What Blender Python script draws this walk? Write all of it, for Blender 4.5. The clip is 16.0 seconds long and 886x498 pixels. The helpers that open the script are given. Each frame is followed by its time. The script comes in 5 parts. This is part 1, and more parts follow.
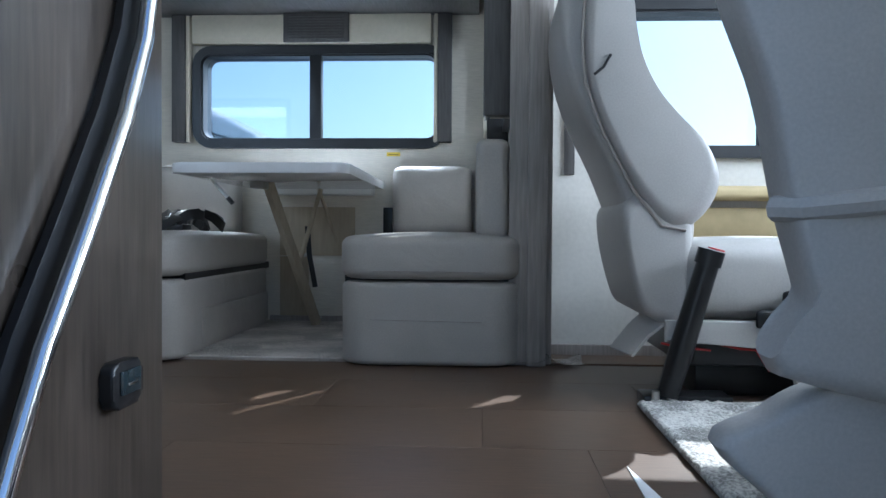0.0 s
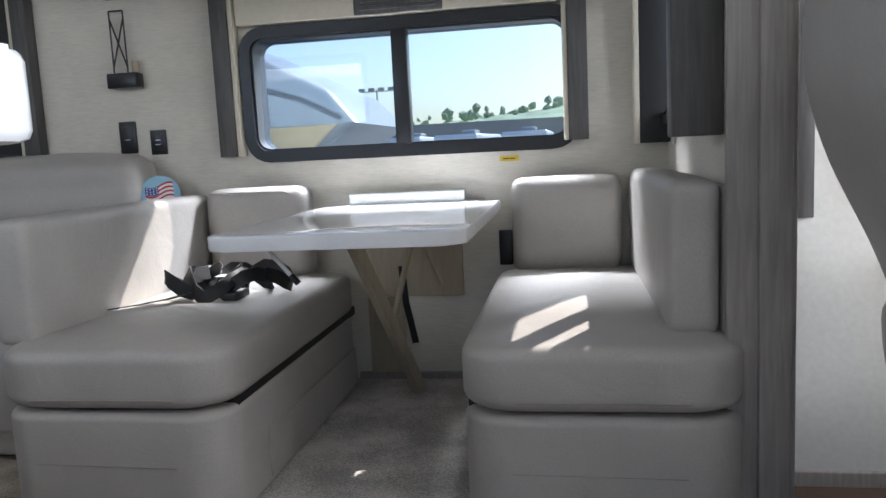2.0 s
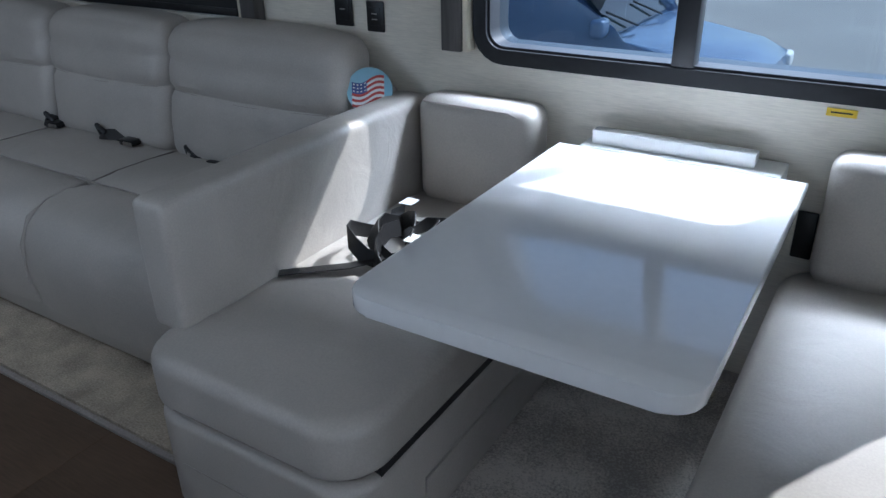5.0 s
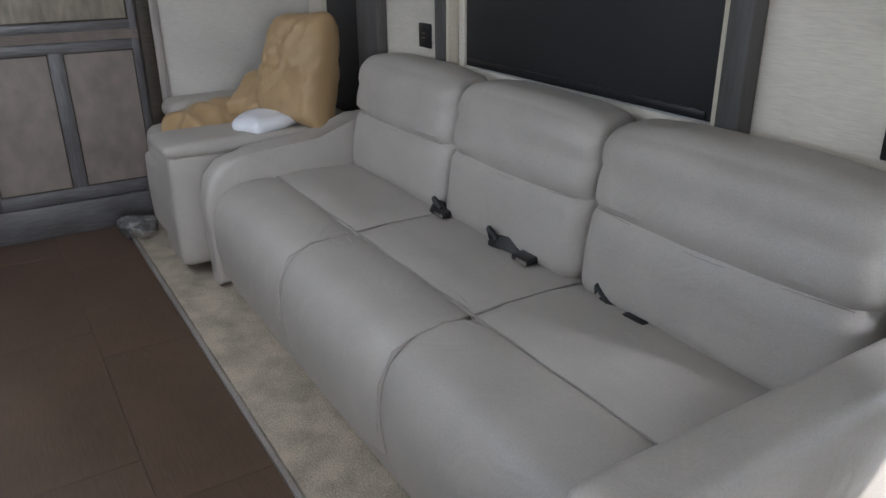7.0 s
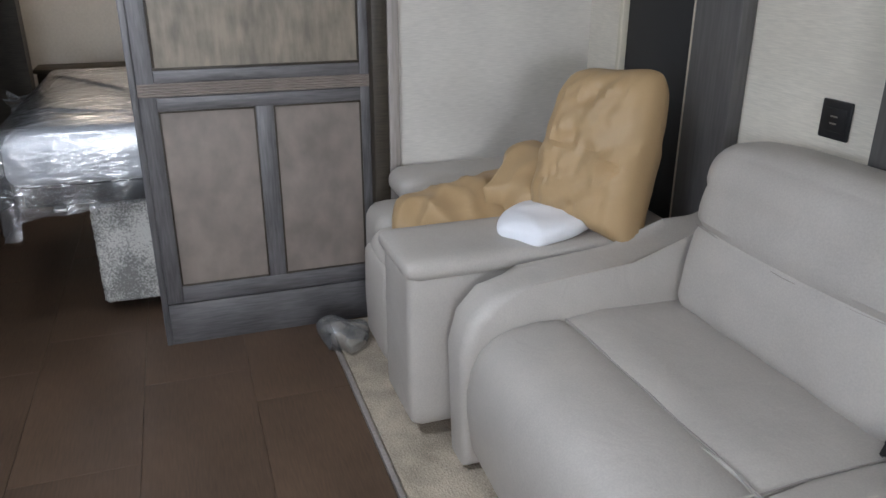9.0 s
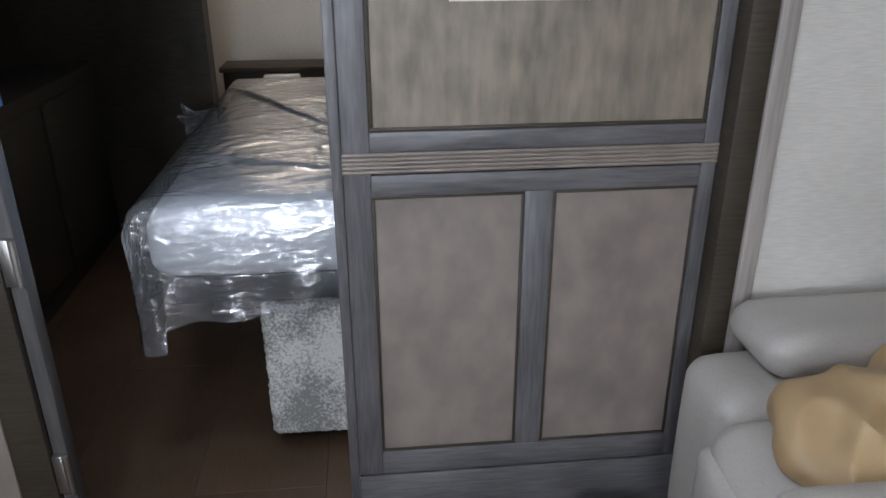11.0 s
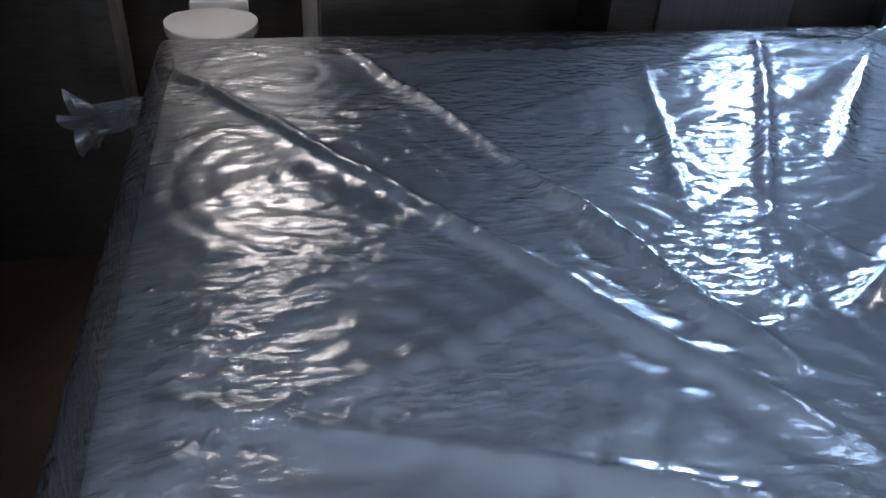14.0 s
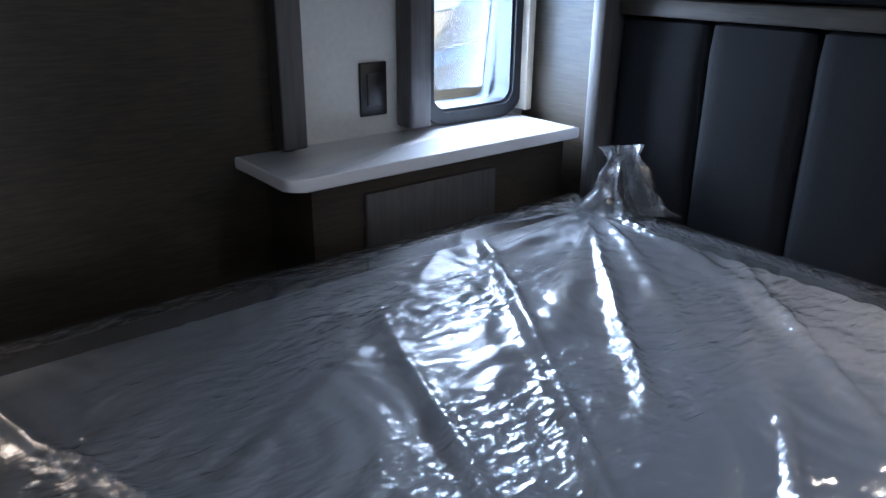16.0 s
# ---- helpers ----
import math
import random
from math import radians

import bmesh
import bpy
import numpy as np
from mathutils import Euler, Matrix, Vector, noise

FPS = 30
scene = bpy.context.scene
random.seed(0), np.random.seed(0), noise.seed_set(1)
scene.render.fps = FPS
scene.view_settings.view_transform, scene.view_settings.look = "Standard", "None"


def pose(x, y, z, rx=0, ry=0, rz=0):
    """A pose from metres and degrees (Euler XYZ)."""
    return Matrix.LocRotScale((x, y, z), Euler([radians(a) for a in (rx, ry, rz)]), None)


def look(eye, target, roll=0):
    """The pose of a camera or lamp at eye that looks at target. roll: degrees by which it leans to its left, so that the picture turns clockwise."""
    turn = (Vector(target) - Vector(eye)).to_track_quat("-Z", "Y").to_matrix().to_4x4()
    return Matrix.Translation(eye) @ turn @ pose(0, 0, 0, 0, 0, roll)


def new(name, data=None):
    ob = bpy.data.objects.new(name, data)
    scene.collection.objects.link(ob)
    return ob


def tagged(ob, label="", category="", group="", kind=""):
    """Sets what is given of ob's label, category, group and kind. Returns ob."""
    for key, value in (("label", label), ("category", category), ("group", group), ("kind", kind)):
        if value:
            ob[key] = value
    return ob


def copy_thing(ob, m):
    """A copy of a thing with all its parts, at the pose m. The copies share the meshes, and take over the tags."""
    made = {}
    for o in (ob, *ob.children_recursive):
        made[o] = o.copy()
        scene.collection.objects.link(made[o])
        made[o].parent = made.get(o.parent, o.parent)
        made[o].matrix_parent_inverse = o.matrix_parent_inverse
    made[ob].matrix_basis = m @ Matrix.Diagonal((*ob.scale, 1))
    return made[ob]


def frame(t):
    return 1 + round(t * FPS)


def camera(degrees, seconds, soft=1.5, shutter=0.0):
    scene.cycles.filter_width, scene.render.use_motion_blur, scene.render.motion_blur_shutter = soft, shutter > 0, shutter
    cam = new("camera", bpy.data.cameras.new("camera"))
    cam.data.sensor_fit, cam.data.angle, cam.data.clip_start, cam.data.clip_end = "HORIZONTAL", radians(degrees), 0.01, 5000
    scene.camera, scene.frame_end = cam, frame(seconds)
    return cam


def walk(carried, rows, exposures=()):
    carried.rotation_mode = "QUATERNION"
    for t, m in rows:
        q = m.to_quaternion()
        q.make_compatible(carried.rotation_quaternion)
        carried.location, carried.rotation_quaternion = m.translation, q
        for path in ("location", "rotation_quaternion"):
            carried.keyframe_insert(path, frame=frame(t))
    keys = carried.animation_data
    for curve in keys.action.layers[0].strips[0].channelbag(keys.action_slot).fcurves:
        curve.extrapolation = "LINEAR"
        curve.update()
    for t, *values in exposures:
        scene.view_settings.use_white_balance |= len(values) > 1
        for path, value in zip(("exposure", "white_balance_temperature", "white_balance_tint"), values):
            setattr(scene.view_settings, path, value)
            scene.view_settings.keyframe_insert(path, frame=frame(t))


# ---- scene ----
cam = camera(61.2, 16.0)
METRES, EYE, TILT, LEAN, TURN = 8.0, 0.47, 0.0, 0.0, 3.1
ROWS = [
    (0.0, 0.0, 0.0, 0.0, 0.01, -1.21, -0.38),
    (0.5, 0.0029, 0.0184, -0.0015, -4.29, -1.53, -0.22),
    (1.0, -0.0003, 0.0354, -0.0035, -3.55, -1.33, 1.86),
    (1.5, -0.0192, 0.0856, 0.0186, 4.84, 0.52, 3.76),
    (2.0, -0.0253, 0.1214, 0.0543, 6.09, -7.3, 2.82),
    (2.5, -0.0209, 0.1453, 0.0719, 7.23, -14.01, 1.96),
    (3.0, -0.0192, 0.1658, 0.091, 11.65, -19.71, 1.37),
    (5.5, -0.0444, 0.2338, 0.1197, 32.93, -26.45, 1.03),
    (6.0, -0.0744, 0.2463, 0.1213, 38.97, -25.3, 0.99),
    (6.5, -0.1051, 0.2625, 0.1187, 47.68, -23.92, 1.14),
    (7.0, -0.1363, 0.2816, 0.1188, 55.28, -22.62, 0.49),
    (7.5, -0.1774, 0.2864, 0.1169, 59.51, -21.92, -0.09),
    (8.0, -0.2186, 0.293, 0.1179, 62.62, -21.75, -0.05),
    (10.5, -0.4227, 0.3041, 0.1232, 76.62, -22.44, -0.17),
    (11.0, -0.4618, 0.2953, 0.122, 80.96, -23.25, 0.2),
    (11.5, -0.5041, 0.2947, 0.1219, 85.76, -24.08, 0.6),
    (12.0, -0.5416, 0.2811, 0.1207, 89.19, -24.75, 1.0),
    (12.5, -0.5797, 0.2699, 0.1169, 90.92, -26.82, 0.49),
    (13.0, -0.6142, 0.2659, 0.1143, 91.64, -28.73, -0.13),
    (13.5, -0.6409, 0.2559, 0.1134, 85.93, -30.33, -1.27),
    (14.0, -0.6636, 0.2597, 0.1126, 73.6, -31.78, -2.71),
    (14.5, -0.682, 0.2729, 0.1141, 57.44, -30.6, -2.86),
    (15.0, -0.6986, 0.2827, 0.1176, 41.68, -25.65, -2.18),
    (15.5, -0.7107, 0.2845, 0.1217, 38.07, -23.1, -1.13),
    (16.0, -0.7248, 0.2825, 0.124, 47.69, -21.21, -0.5),
]
EXPOSURES = [
    (0.0, 0.65, 5400, 7), (1.5, 0.8, 5950, 11), (2.5, 0.8, 6250, 15), (3.2, 0.9, 6150, 15), (5.5, 0.15, 5450, 10),
    (6.2, 0.5, 5750, 12), (7.0, 1.1, 6200, 14), (8.0, 1.65, 6300, 14), (10.5, 1.75, 6050, 14), (11.5, 1.75, 6100, 14),
    (12.5, 1.7, 6000, 15), (14.0, 1.8, 5450, 15), (16.0, 1.6, 6150, 18),
]
walk(cam, [(t, pose(0, 0, EYE, TILT, LEAN, TURN) @ pose(METRES * x, METRES * y, METRES * z, 90 + pitch, roll, yaw)) for t, x, y, z, yaw, pitch, roll in ROWS],
     exposures=EXPOSURES)


# ---- light ----
SUN_TRAVEL = Vector((-0.60, -1.0, -1.08)).normalized()
world = bpy.data.worlds.new("sky")
scene.world = world
world.use_nodes = True
wn = world.node_tree
sky = wn.nodes.new("ShaderNodeTexSky")
sky.sky_type = "NISHITA"
sky.sun_disc = False
sky.sun_elevation = radians(42.8)
sky.sun_rotation = radians(31)
sky.dust_density = 2.0
wn.links.new(sky.outputs[0], wn.nodes["Background"].inputs[0])
wn.nodes["Background"].inputs[1].default_value = 0.15
sun = new("sun", bpy.data.lights.new("sun", "SUN"))
sun.data.energy = 5.0
sun.data.angle = radians(0.5)
sun.data.color = (1.0, 0.95, 0.87)
sun.rotation_euler = SUN_TRAVEL.to_track_quat("-Z", "Y").to_euler()


def area_lamp(name, place, aim, wide, high, watts, colour):
    lamp = new(name, bpy.data.lights.new(name, "AREA"))
    lamp.data.shape = "RECTANGLE"
    lamp.data.size, lamp.data.size_y = wide, high
    lamp.data.energy, lamp.data.color = watts, colour
    lamp.matrix_world = look(place, Vector(place) + Vector(aim))
    return lamp


COOL = (0.86, 0.93, 1.0)
area_lamp("windshield_skylight", (2.25, 1.75, 1.45), (-1, 0, -0.15), 1.9, 0.9, 58, (0.92, 0.96, 1.0))
# Added fill lamp hidden above the window; boosts daylight on table and benches.
area_lamp("dinette_fill_lamp", (-0.86, 4.12, 1.80), (0, -1, -0.95), 1.25, 0.4, 165, (0.88, 0.94, 1.0))
# Fill lamp in an unseen galley window, added to brighten the sofa side.
area_lamp("galley_fill_lamp", (-2.6, 0.42, 1.45), (0, 1, -0.25), 1.3, 0.5, 8, COOL)
# Unseen cabin and hall fill lamps, added to brighten sofa and bed foot.
area_lamp("cabin_fill_lamp", (-3.6, 1.7, 2.085), (0, 0, -1), 0.36, 0.36, 6, COOL)
area_lamp("hall_fill_lamp", (-5.0, 1.70, 2.085), (0, 0, -1), 0.46, 0.46, 3.2, COOL)
# Blue fill lamp added under the bedroom ceiling, where no source is known.
area_lamp("bedroom_fill_lamp", (-6.3, 3.0, 2.085), (0, 0, -1), 0.34, 0.34, 0.7, (0.62, 0.78, 1.0))
area_lamp("bedroom_window_skylight", (-7.80, 3.51, 1.26), (1, -0.12, -0.12), 0.32, 0.40, 12, (0.60, 0.78, 1.0))
# Unseen warm lamp, set for the warm glints on the mattress film.
area_lamp("bathroom_warm_lamp", (-8.35, 1.75, 2.085), (0, 0, -1), 0.52, 0.52, 3.2, (1.0, 0.84, 0.66))


# ---- materials ----
def material(name, colour, rough=0.6, metal=0.0, bump=0.0, grain=40.0, stretch=(1, 1, 1), vary=0.12, stain=2.5, spec=0.5, second=None, per_piece=0.0, coat=0.0, sharp=0.0):
    m = bpy.data.materials.new(name)
    m.use_nodes = True
    nt = m.node_tree
    n, l = nt.nodes, nt.links
    b = n["Principled BSDF"]
    b.inputs["Roughness"].default_value = rough
    b.inputs["Metallic"].default_value = metal
    b.inputs["Specular IOR Level"].default_value = spec
    b.inputs["Coat Weight"].default_value = coat
    tc = n.new("ShaderNodeTexCoord")
    mp = n.new("ShaderNodeMapping")
    mp.inputs["Scale"].default_value = stretch
    l.new(tc.outputs["Object"], mp.inputs["Vector"])
    fine = n.new("ShaderNodeTexNoise")
    fine.inputs["Scale"].default_value = grain
    fine.inputs["Detail"].default_value = 5
    broad = n.new("ShaderNodeTexNoise")
    broad.inputs["Scale"].default_value = stain
    broad.inputs["Detail"].default_value = 3
    l.new(mp.outputs[0], fine.inputs["Vector"])
    l.new(tc.outputs["Object"], broad.inputs["Vector"])
    add = n.new("ShaderNodeMath")
    add.operation = "ADD"
    l.new(fine.outputs[0], add.inputs[0])
    l.new(broad.outputs[0], add.inputs[1])
    last = add.outputs[0]
    if per_piece:
        info = n.new("ShaderNodeObjectInfo")
        mul = n.new("ShaderNodeMath")
        mul.operation = "MULTIPLY_ADD"
        mul.inputs[1].default_value = per_piece
        l.new(info.outputs["Random"], mul.inputs[0])
        l.new(last, mul.inputs[2])
        last = mul.outputs[0]
    ramp = n.new("ShaderNodeValToRGB")
    mid = 0.5
    span = 0.30 - sharp
    half = n.new("ShaderNodeMath")
    half.operation = "MULTIPLY"
    half.inputs[1].default_value = 0.5
    l.new(last, half.inputs[0])
    l.new(half.outputs[0], ramp.inputs[0])
    dark = tuple(c * (1 - vary) for c in colour)
    lite = second or tuple(min(1, c * (1 + vary)) for c in colour)
    ramp.color_ramp.elements[0].position, ramp.color_ramp.elements[1].position = mid - span / 2, mid + span / 2 + per_piece / 2
    ramp.color_ramp.elements[0].color = (*dark, 1)
    ramp.color_ramp.elements[1].color = (*lite, 1)
    l.new(ramp.outputs[0], b.inputs["Base Color"])
    rr = n.new("ShaderNodeMapRange")
    rr.inputs["To Min"].default_value, rr.inputs["To Max"].default_value = max(0.02, rough * 0.85), min(1, rough * 1.15)
    l.new(broad.outputs[0], rr.inputs["Value"])
    l.new(rr.outputs[0], b.inputs["Roughness"])
    if bump:
        bp = n.new("ShaderNodeBump")
        bp.inputs["Strength"].default_value = 1.0
        bp.inputs["Distance"].default_value = bump
        l.new(fine.outputs[0], bp.inputs["Height"])
        l.new(bp.outputs[0], b.inputs["Normal"])
    return m


def linen(name, colour):
    """Woven wall covering: horizontal slubs over a fine vertical weave."""
    m = material(name, colour, 0.8, bump=0.0006, grain=26, stretch=(1, 1, 14), vary=0.13, stain=3)
    return m


def clear_glass(name, tint=(1, 1, 1), rough=0.0):
    m = bpy.data.materials.new(name)
    m.use_nodes = True
    n, l = m.node_tree.nodes, m.node_tree.links
    n.remove(n["Principled BSDF"])
    t = n.new("ShaderNodeBsdfTransparent")
    t.inputs[0].default_value = (*tint, 1)
    g = n.new("ShaderNodeBsdfGlossy")
    g.inputs["Roughness"].default_value = rough
    f = n.new("ShaderNodeFresnel")
    f.inputs[0].default_value = 1.45
    mix = n.new("ShaderNodeMixShader")
    l.new(f.outputs[0], mix.inputs[0])
    l.new(t.outputs[0], mix.inputs[1])
    l.new(g.outputs[0], mix.inputs[2])
    l.new(mix.outputs[0], n["Material Output"].inputs[0])
    return m


def film_plastic(name):
    """Thin clear wrapping film: sharp crinkles in patches, taut elsewhere, gloss over what lies beneath."""
    m = bpy.data.materials.new(name)
    m.use_nodes = True
    n, l = m.node_tree.nodes, m.node_tree.links
    n.remove(n["Principled BSDF"])
    t = n.new("ShaderNodeBsdfTransparent")
    t.inputs[0].default_value = (0.93, 0.945, 0.96, 1)
    milk = n.new("ShaderNodeBsdfDiffuse")
    milk.inputs[0].default_value = (0.80, 0.83, 0.86, 1)
    veil = n.new("ShaderNodeMixShader")
    veil.inputs[0].default_value = 0.10
    l.new(t.outputs[0], veil.inputs[1])
    l.new(milk.outputs[0], veil.inputs[2])
    g = n.new("ShaderNodeBsdfGlossy")
    g.inputs["Roughness"].default_value = 0.17
    tc = n.new("ShaderNodeTexCoord")
    turn = n.new("ShaderNodeMapping")
    turn.inputs["Scale"].default_value = (1.0, 0.45, 1.0)
    turn.inputs["Rotation"].default_value = (0, 0, radians(38))
    l.new(tc.outputs["Object"], turn.inputs["Vector"])
    bend = n.new("ShaderNodeTexNoise")
    bend.inputs["Scale"].default_value, bend.inputs["Detail"].default_value = 9, 2
    l.new(turn.outputs[0], bend.inputs["Vector"])
    push = n.new("ShaderNodeVectorMath")
    push.operation = "MULTIPLY_ADD"
    push.inputs[1].default_value = (0.07, 0.07, 0.07)
    l.new(bend.outputs["Color"], push.inputs[0])
    l.new(turn.outputs[0], push.inputs[2])
    crack = n.new("ShaderNodeTexVoronoi")
    crack.inputs["Scale"].default_value = 52
    l.new(push.outputs[0], crack.inputs["Vector"])
    wave = n.new("ShaderNodeTexNoise")
    wave.inputs["Scale"].default_value, wave.inputs["Detail"].default_value = 46, 3
    wave.inputs["Distortion"].default_value = 1.2
    l.new(turn.outputs[0], wave.inputs["Vector"])
    height = n.new("ShaderNodeMath")
    height.operation = "MULTIPLY_ADD"
    height.inputs[1].default_value = 0.8
    l.new(crack.outputs["Distance"], height.inputs[0])
    l.new(wave.outputs[0], height.inputs[2])
    patch = n.new("ShaderNodeTexNoise")
    patch.inputs["Scale"].default_value, patch.inputs["Detail"].default_value = 3.4, 2
    l.new(turn.outputs[0], patch.inputs["Vector"])
    amount = n.new("ShaderNodeMapRange")
    amount.inputs["From Min"].default_value, amount.inputs["From Max"].default_value = 0.42, 0.56
    amount.inputs["To Min"].default_value, amount.inputs["To Max"].default_value = 0.22, 1.0
    l.new(patch.outputs[0], amount.inputs["Value"])
    bp = n.new("ShaderNodeBump")
    bp.inputs["Distance"].default_value = 0.005
    l.new(amount.outputs[0], bp.inputs["Strength"])
    l.new(height.outputs[0], bp.inputs["Height"])
    l.new(bp.outputs[0], g.inputs["Normal"])
    f = n.new("ShaderNodeFresnel")
    f.inputs[0].default_value = 1.6
    l.new(bp.outputs[0], f.inputs["Normal"])
    mx = n.new("ShaderNodeMath")
    mx.operation = "MULTIPLY_ADD"
    mx.inputs[1].default_value, mx.inputs[2].default_value = 1.2, 0.13
    l.new(f.outputs[0], mx.inputs[0])
    mix = n.new("ShaderNodeMixShader")
    l.new(mx.outputs[0], mix.inputs[0])
    l.new(veil.outputs[0], mix.inputs[1])
    l.new(g.outputs[0], mix.inputs[2])
    l.new(mix.outputs[0], n["Material Output"].inputs[0])
    return m


def hide(name, colour, crease):
    """Soft leatherette: pebble grain, shallow wandering creases, worn sheen."""
    m = material(name, colour, 0.46, bump=0.00016, grain=200, vary=0.09, stain=5)
    n, l = m.node_tree.nodes, m.node_tree.links
    b = n["Principled BSDF"]
    tc = n.new("ShaderNodeTexCoord")
    warp = n.new("ShaderNodeTexNoise")
    warp.inputs["Scale"].default_value, warp.inputs["Detail"].default_value = 7, 4
    warp.inputs["Distortion"].default_value = 1.6
    l.new(tc.outputs["Object"], warp.inputs["Vector"])
    fold = n.new("ShaderNodeTexNoise")
    fold.inputs["Scale"].default_value, fold.inputs["Detail"].default_value = 2.2, 2
    fold.inputs["Distortion"].default_value = 0.8
    l.new(tc.outputs["Object"], fold.inputs["Vector"])
    both = n.new("ShaderNodeMath")
    both.operation = "MULTIPLY_ADD"
    both.inputs[1].default_value = 2.5
    l.new(fold.outputs[0], both.inputs[0])
    l.new(warp.outputs[0], both.inputs[2])
    bp = n.new("ShaderNodeBump")
    bp.inputs["Distance"].default_value = crease
    l.new(both.outputs[0], bp.inputs["Height"])
    fine = b.inputs["Normal"].links[0].from_node
    l.new(bp.outputs[0], fine.inputs["Normal"])
    return m


LEATHER = hide("grey_leatherette", (0.42, 0.39, 0.352), 0.0035)
LEATHER_CAB = hide("pale_cab_leatherette", (0.42, 0.405, 0.385), 0.0015)
SEAM = material("stitched_seam", (0.30, 0.275, 0.25), 0.6, bump=0.0008, grain=300)
WOOD = material("grey_stained_wood", (0.105, 0.100, 0.102), 0.42, bump=0.0005, grain=16, stretch=(9, 9, 0.7), vary=0.4, stain=4)
WOOD_RAIL = material("grey_stained_rail", (0.105, 0.100, 0.102), 0.42, bump=0.0005, grain=16, stretch=(9, 0.7, 9), vary=0.4, stain=4)
PANEL = material("weathered_panel_veneer", (0.215, 0.178, 0.152), 0.5, bump=0.0003, grain=15, stretch=(1.0, 1.0, 0.7), vary=0.22, stain=5)
PANEL_FLAT = material("brown_slubbed_veneer", (0.195, 0.163, 0.122), 0.5, bump=0.0006, grain=42, stretch=(1.0, 1.0, 0.22), vary=0.30, stain=9, sharp=0.04)
ENTRY_PANEL = material("brown_gloss_entry_panel", (0.068, 0.054, 0.043), 0.3, bump=0.0004, grain=12, stretch=(9, 6, 0.5), vary=0.45, stain=4)
DARKWOOD = material("dark_espresso_wood", (0.046, 0.037, 0.026), 0.5, spec=0.35, bump=0.0005, grain=14, stretch=(1, 1, 12), vary=0.4, stain=3)
LINEN = linen("cream_linen_wallboard", (0.68, 0.635, 0.55))
LINEN_PALE = linen("pale_linen_wallboard", (0.60, 0.57, 0.52))
PALE_WALL = material("pale_stippled_wallboard", (0.60, 0.585, 0.54), 0.7, bump=0.0006, grain=60, vary=0.07, stain=4)
CREAM = material("cream_painted_trim", (0.60, 0.55, 0.44), 0.55, vary=0.05, grain=60)
FLOOR = material("brown_vinyl_plank", (0.094, 0.058, 0.036), 0.40, bump=0.0003, grain=11, stretch=(1.2, 14, 1), vary=0.32, stain=3, per_piece=0.12)
JOINT = material("dark_floor_joint", (0.075, 0.046, 0.028), 0.8)
CARPET = material("grey_carpet", (0.50, 0.46, 0.42), 0.95, bump=0.004, grain=170, vary=0.35, stain=5, sharp=0.12)
STRIP = material("beige_carpet_border", (0.42, 0.36, 0.28), 0.95, bump=0.004, grain=120, stretch=(1, 1.6, 1), vary=0.34, stain=9, sharp=0.04)
SHAG = material("silver_shag_pile", (0.42, 0.41, 0.385), 0.95, bump=0.006, grain=120, vary=0.45, stain=7, sharp=0.15)
WHITE_TOP = material("white_gloss_laminate", (0.80, 0.80, 0.80), 0.10, vary=0.02, grain=50, coat=0.3)
WHITE = material("white_plastic", (0.78, 0.78, 0.76), 0.4, vary=0.03, grain=30)
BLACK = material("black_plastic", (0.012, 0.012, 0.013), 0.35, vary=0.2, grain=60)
BLACK_SHADE = material("black_window_shade", (0.016, 0.016, 0.017), 0.6, vary=0.15, grain=200, bump=0.0002)
GREY_TRIM = material("dark_grey_trim", (0.085, 0.08, 0.078), 0.5, grain=12, stretch=(8, 8, 0.6), vary=0.3, bump=0.0003)
JAMB = material("grey_woodgrain_jamb", (0.30, 0.27, 0.245), 0.45, grain=14, stretch=(8, 8, 0.5), vary=0.25, bump=0.0003)
FRAME = material("black_aluminium_frame", (0.018, 0.019, 0.022), 0.35, 0.2, vary=0.15, grain=50)
CHROME = material("polished_chrome", (0.82, 0.82, 0.82), 0.09, 1.0, vary=0.03, grain=20)
STEEL = material("dull_steel", (0.5, 0.48, 0.45), 0.35, 1.0, vary=0.08, grain=60)
BELT = material("black_webbing", (0.014, 0.014, 0.015), 0.5, bump=0.0006, grain=400, vary=0.2)
RED = material("red_button", (0.55, 0.02, 0.02), 0.4)
GOLD = material("ochre_satin_cloth", (0.42, 0.285, 0.145), 0.48, bump=0.0006, grain=500, vary=0.10, stain=4)
SHEET = material("white_cotton", (0.78, 0.79, 0.82), 0.8, bump=0.0004, grain=300, vary=0.04)
PAPER = material("cream_paper", (0.68, 0.63, 0.56), 0.8, vary=0.04)
MATTRESS = material("white_quilted_ticking", (0.76, 0.77, 0.79), 0.75, bump=0.0006, grain=240, vary=0.04)
BEIGE_PANEL = material("raw_beige_panel", (0.42, 0.35, 0.25), 0.6, grain=12, stretch=(6, 6, 0.6), vary=0.12)
YELLOW_WALL = material("tan_cab_board", (0.55, 0.44, 0.24), 0.6, vary=0.08, grain=30)
FROST = material("frosted_vent_lid", (0.75, 0.77, 0.78), 0.5, vary=0.03)
GLASS = clear_glass("window_glass", (0.70, 0.78, 0.84))
FILM = film_plastic("clear_wrapping_film")
CEIL = material("white_ceiling_board", (0.72, 0.71, 0.68), 0.7, bump=0.0004, grain=50, vary=0.04)
PORCELAIN = material("white_porcelain", (0.82, 0.82, 0.82), 0.12, vary=0.02)
HEADBOARD = material("charcoal_padded_fabric", (0.016, 0.017, 0.020), 0.8, spec=0.25, bump=0.0005, grain=300, vary=0.2)
BLUE = material("blue_painted_metal", (0.07, 0.19, 0.48), 0.35, vary=0.1, grain=60)
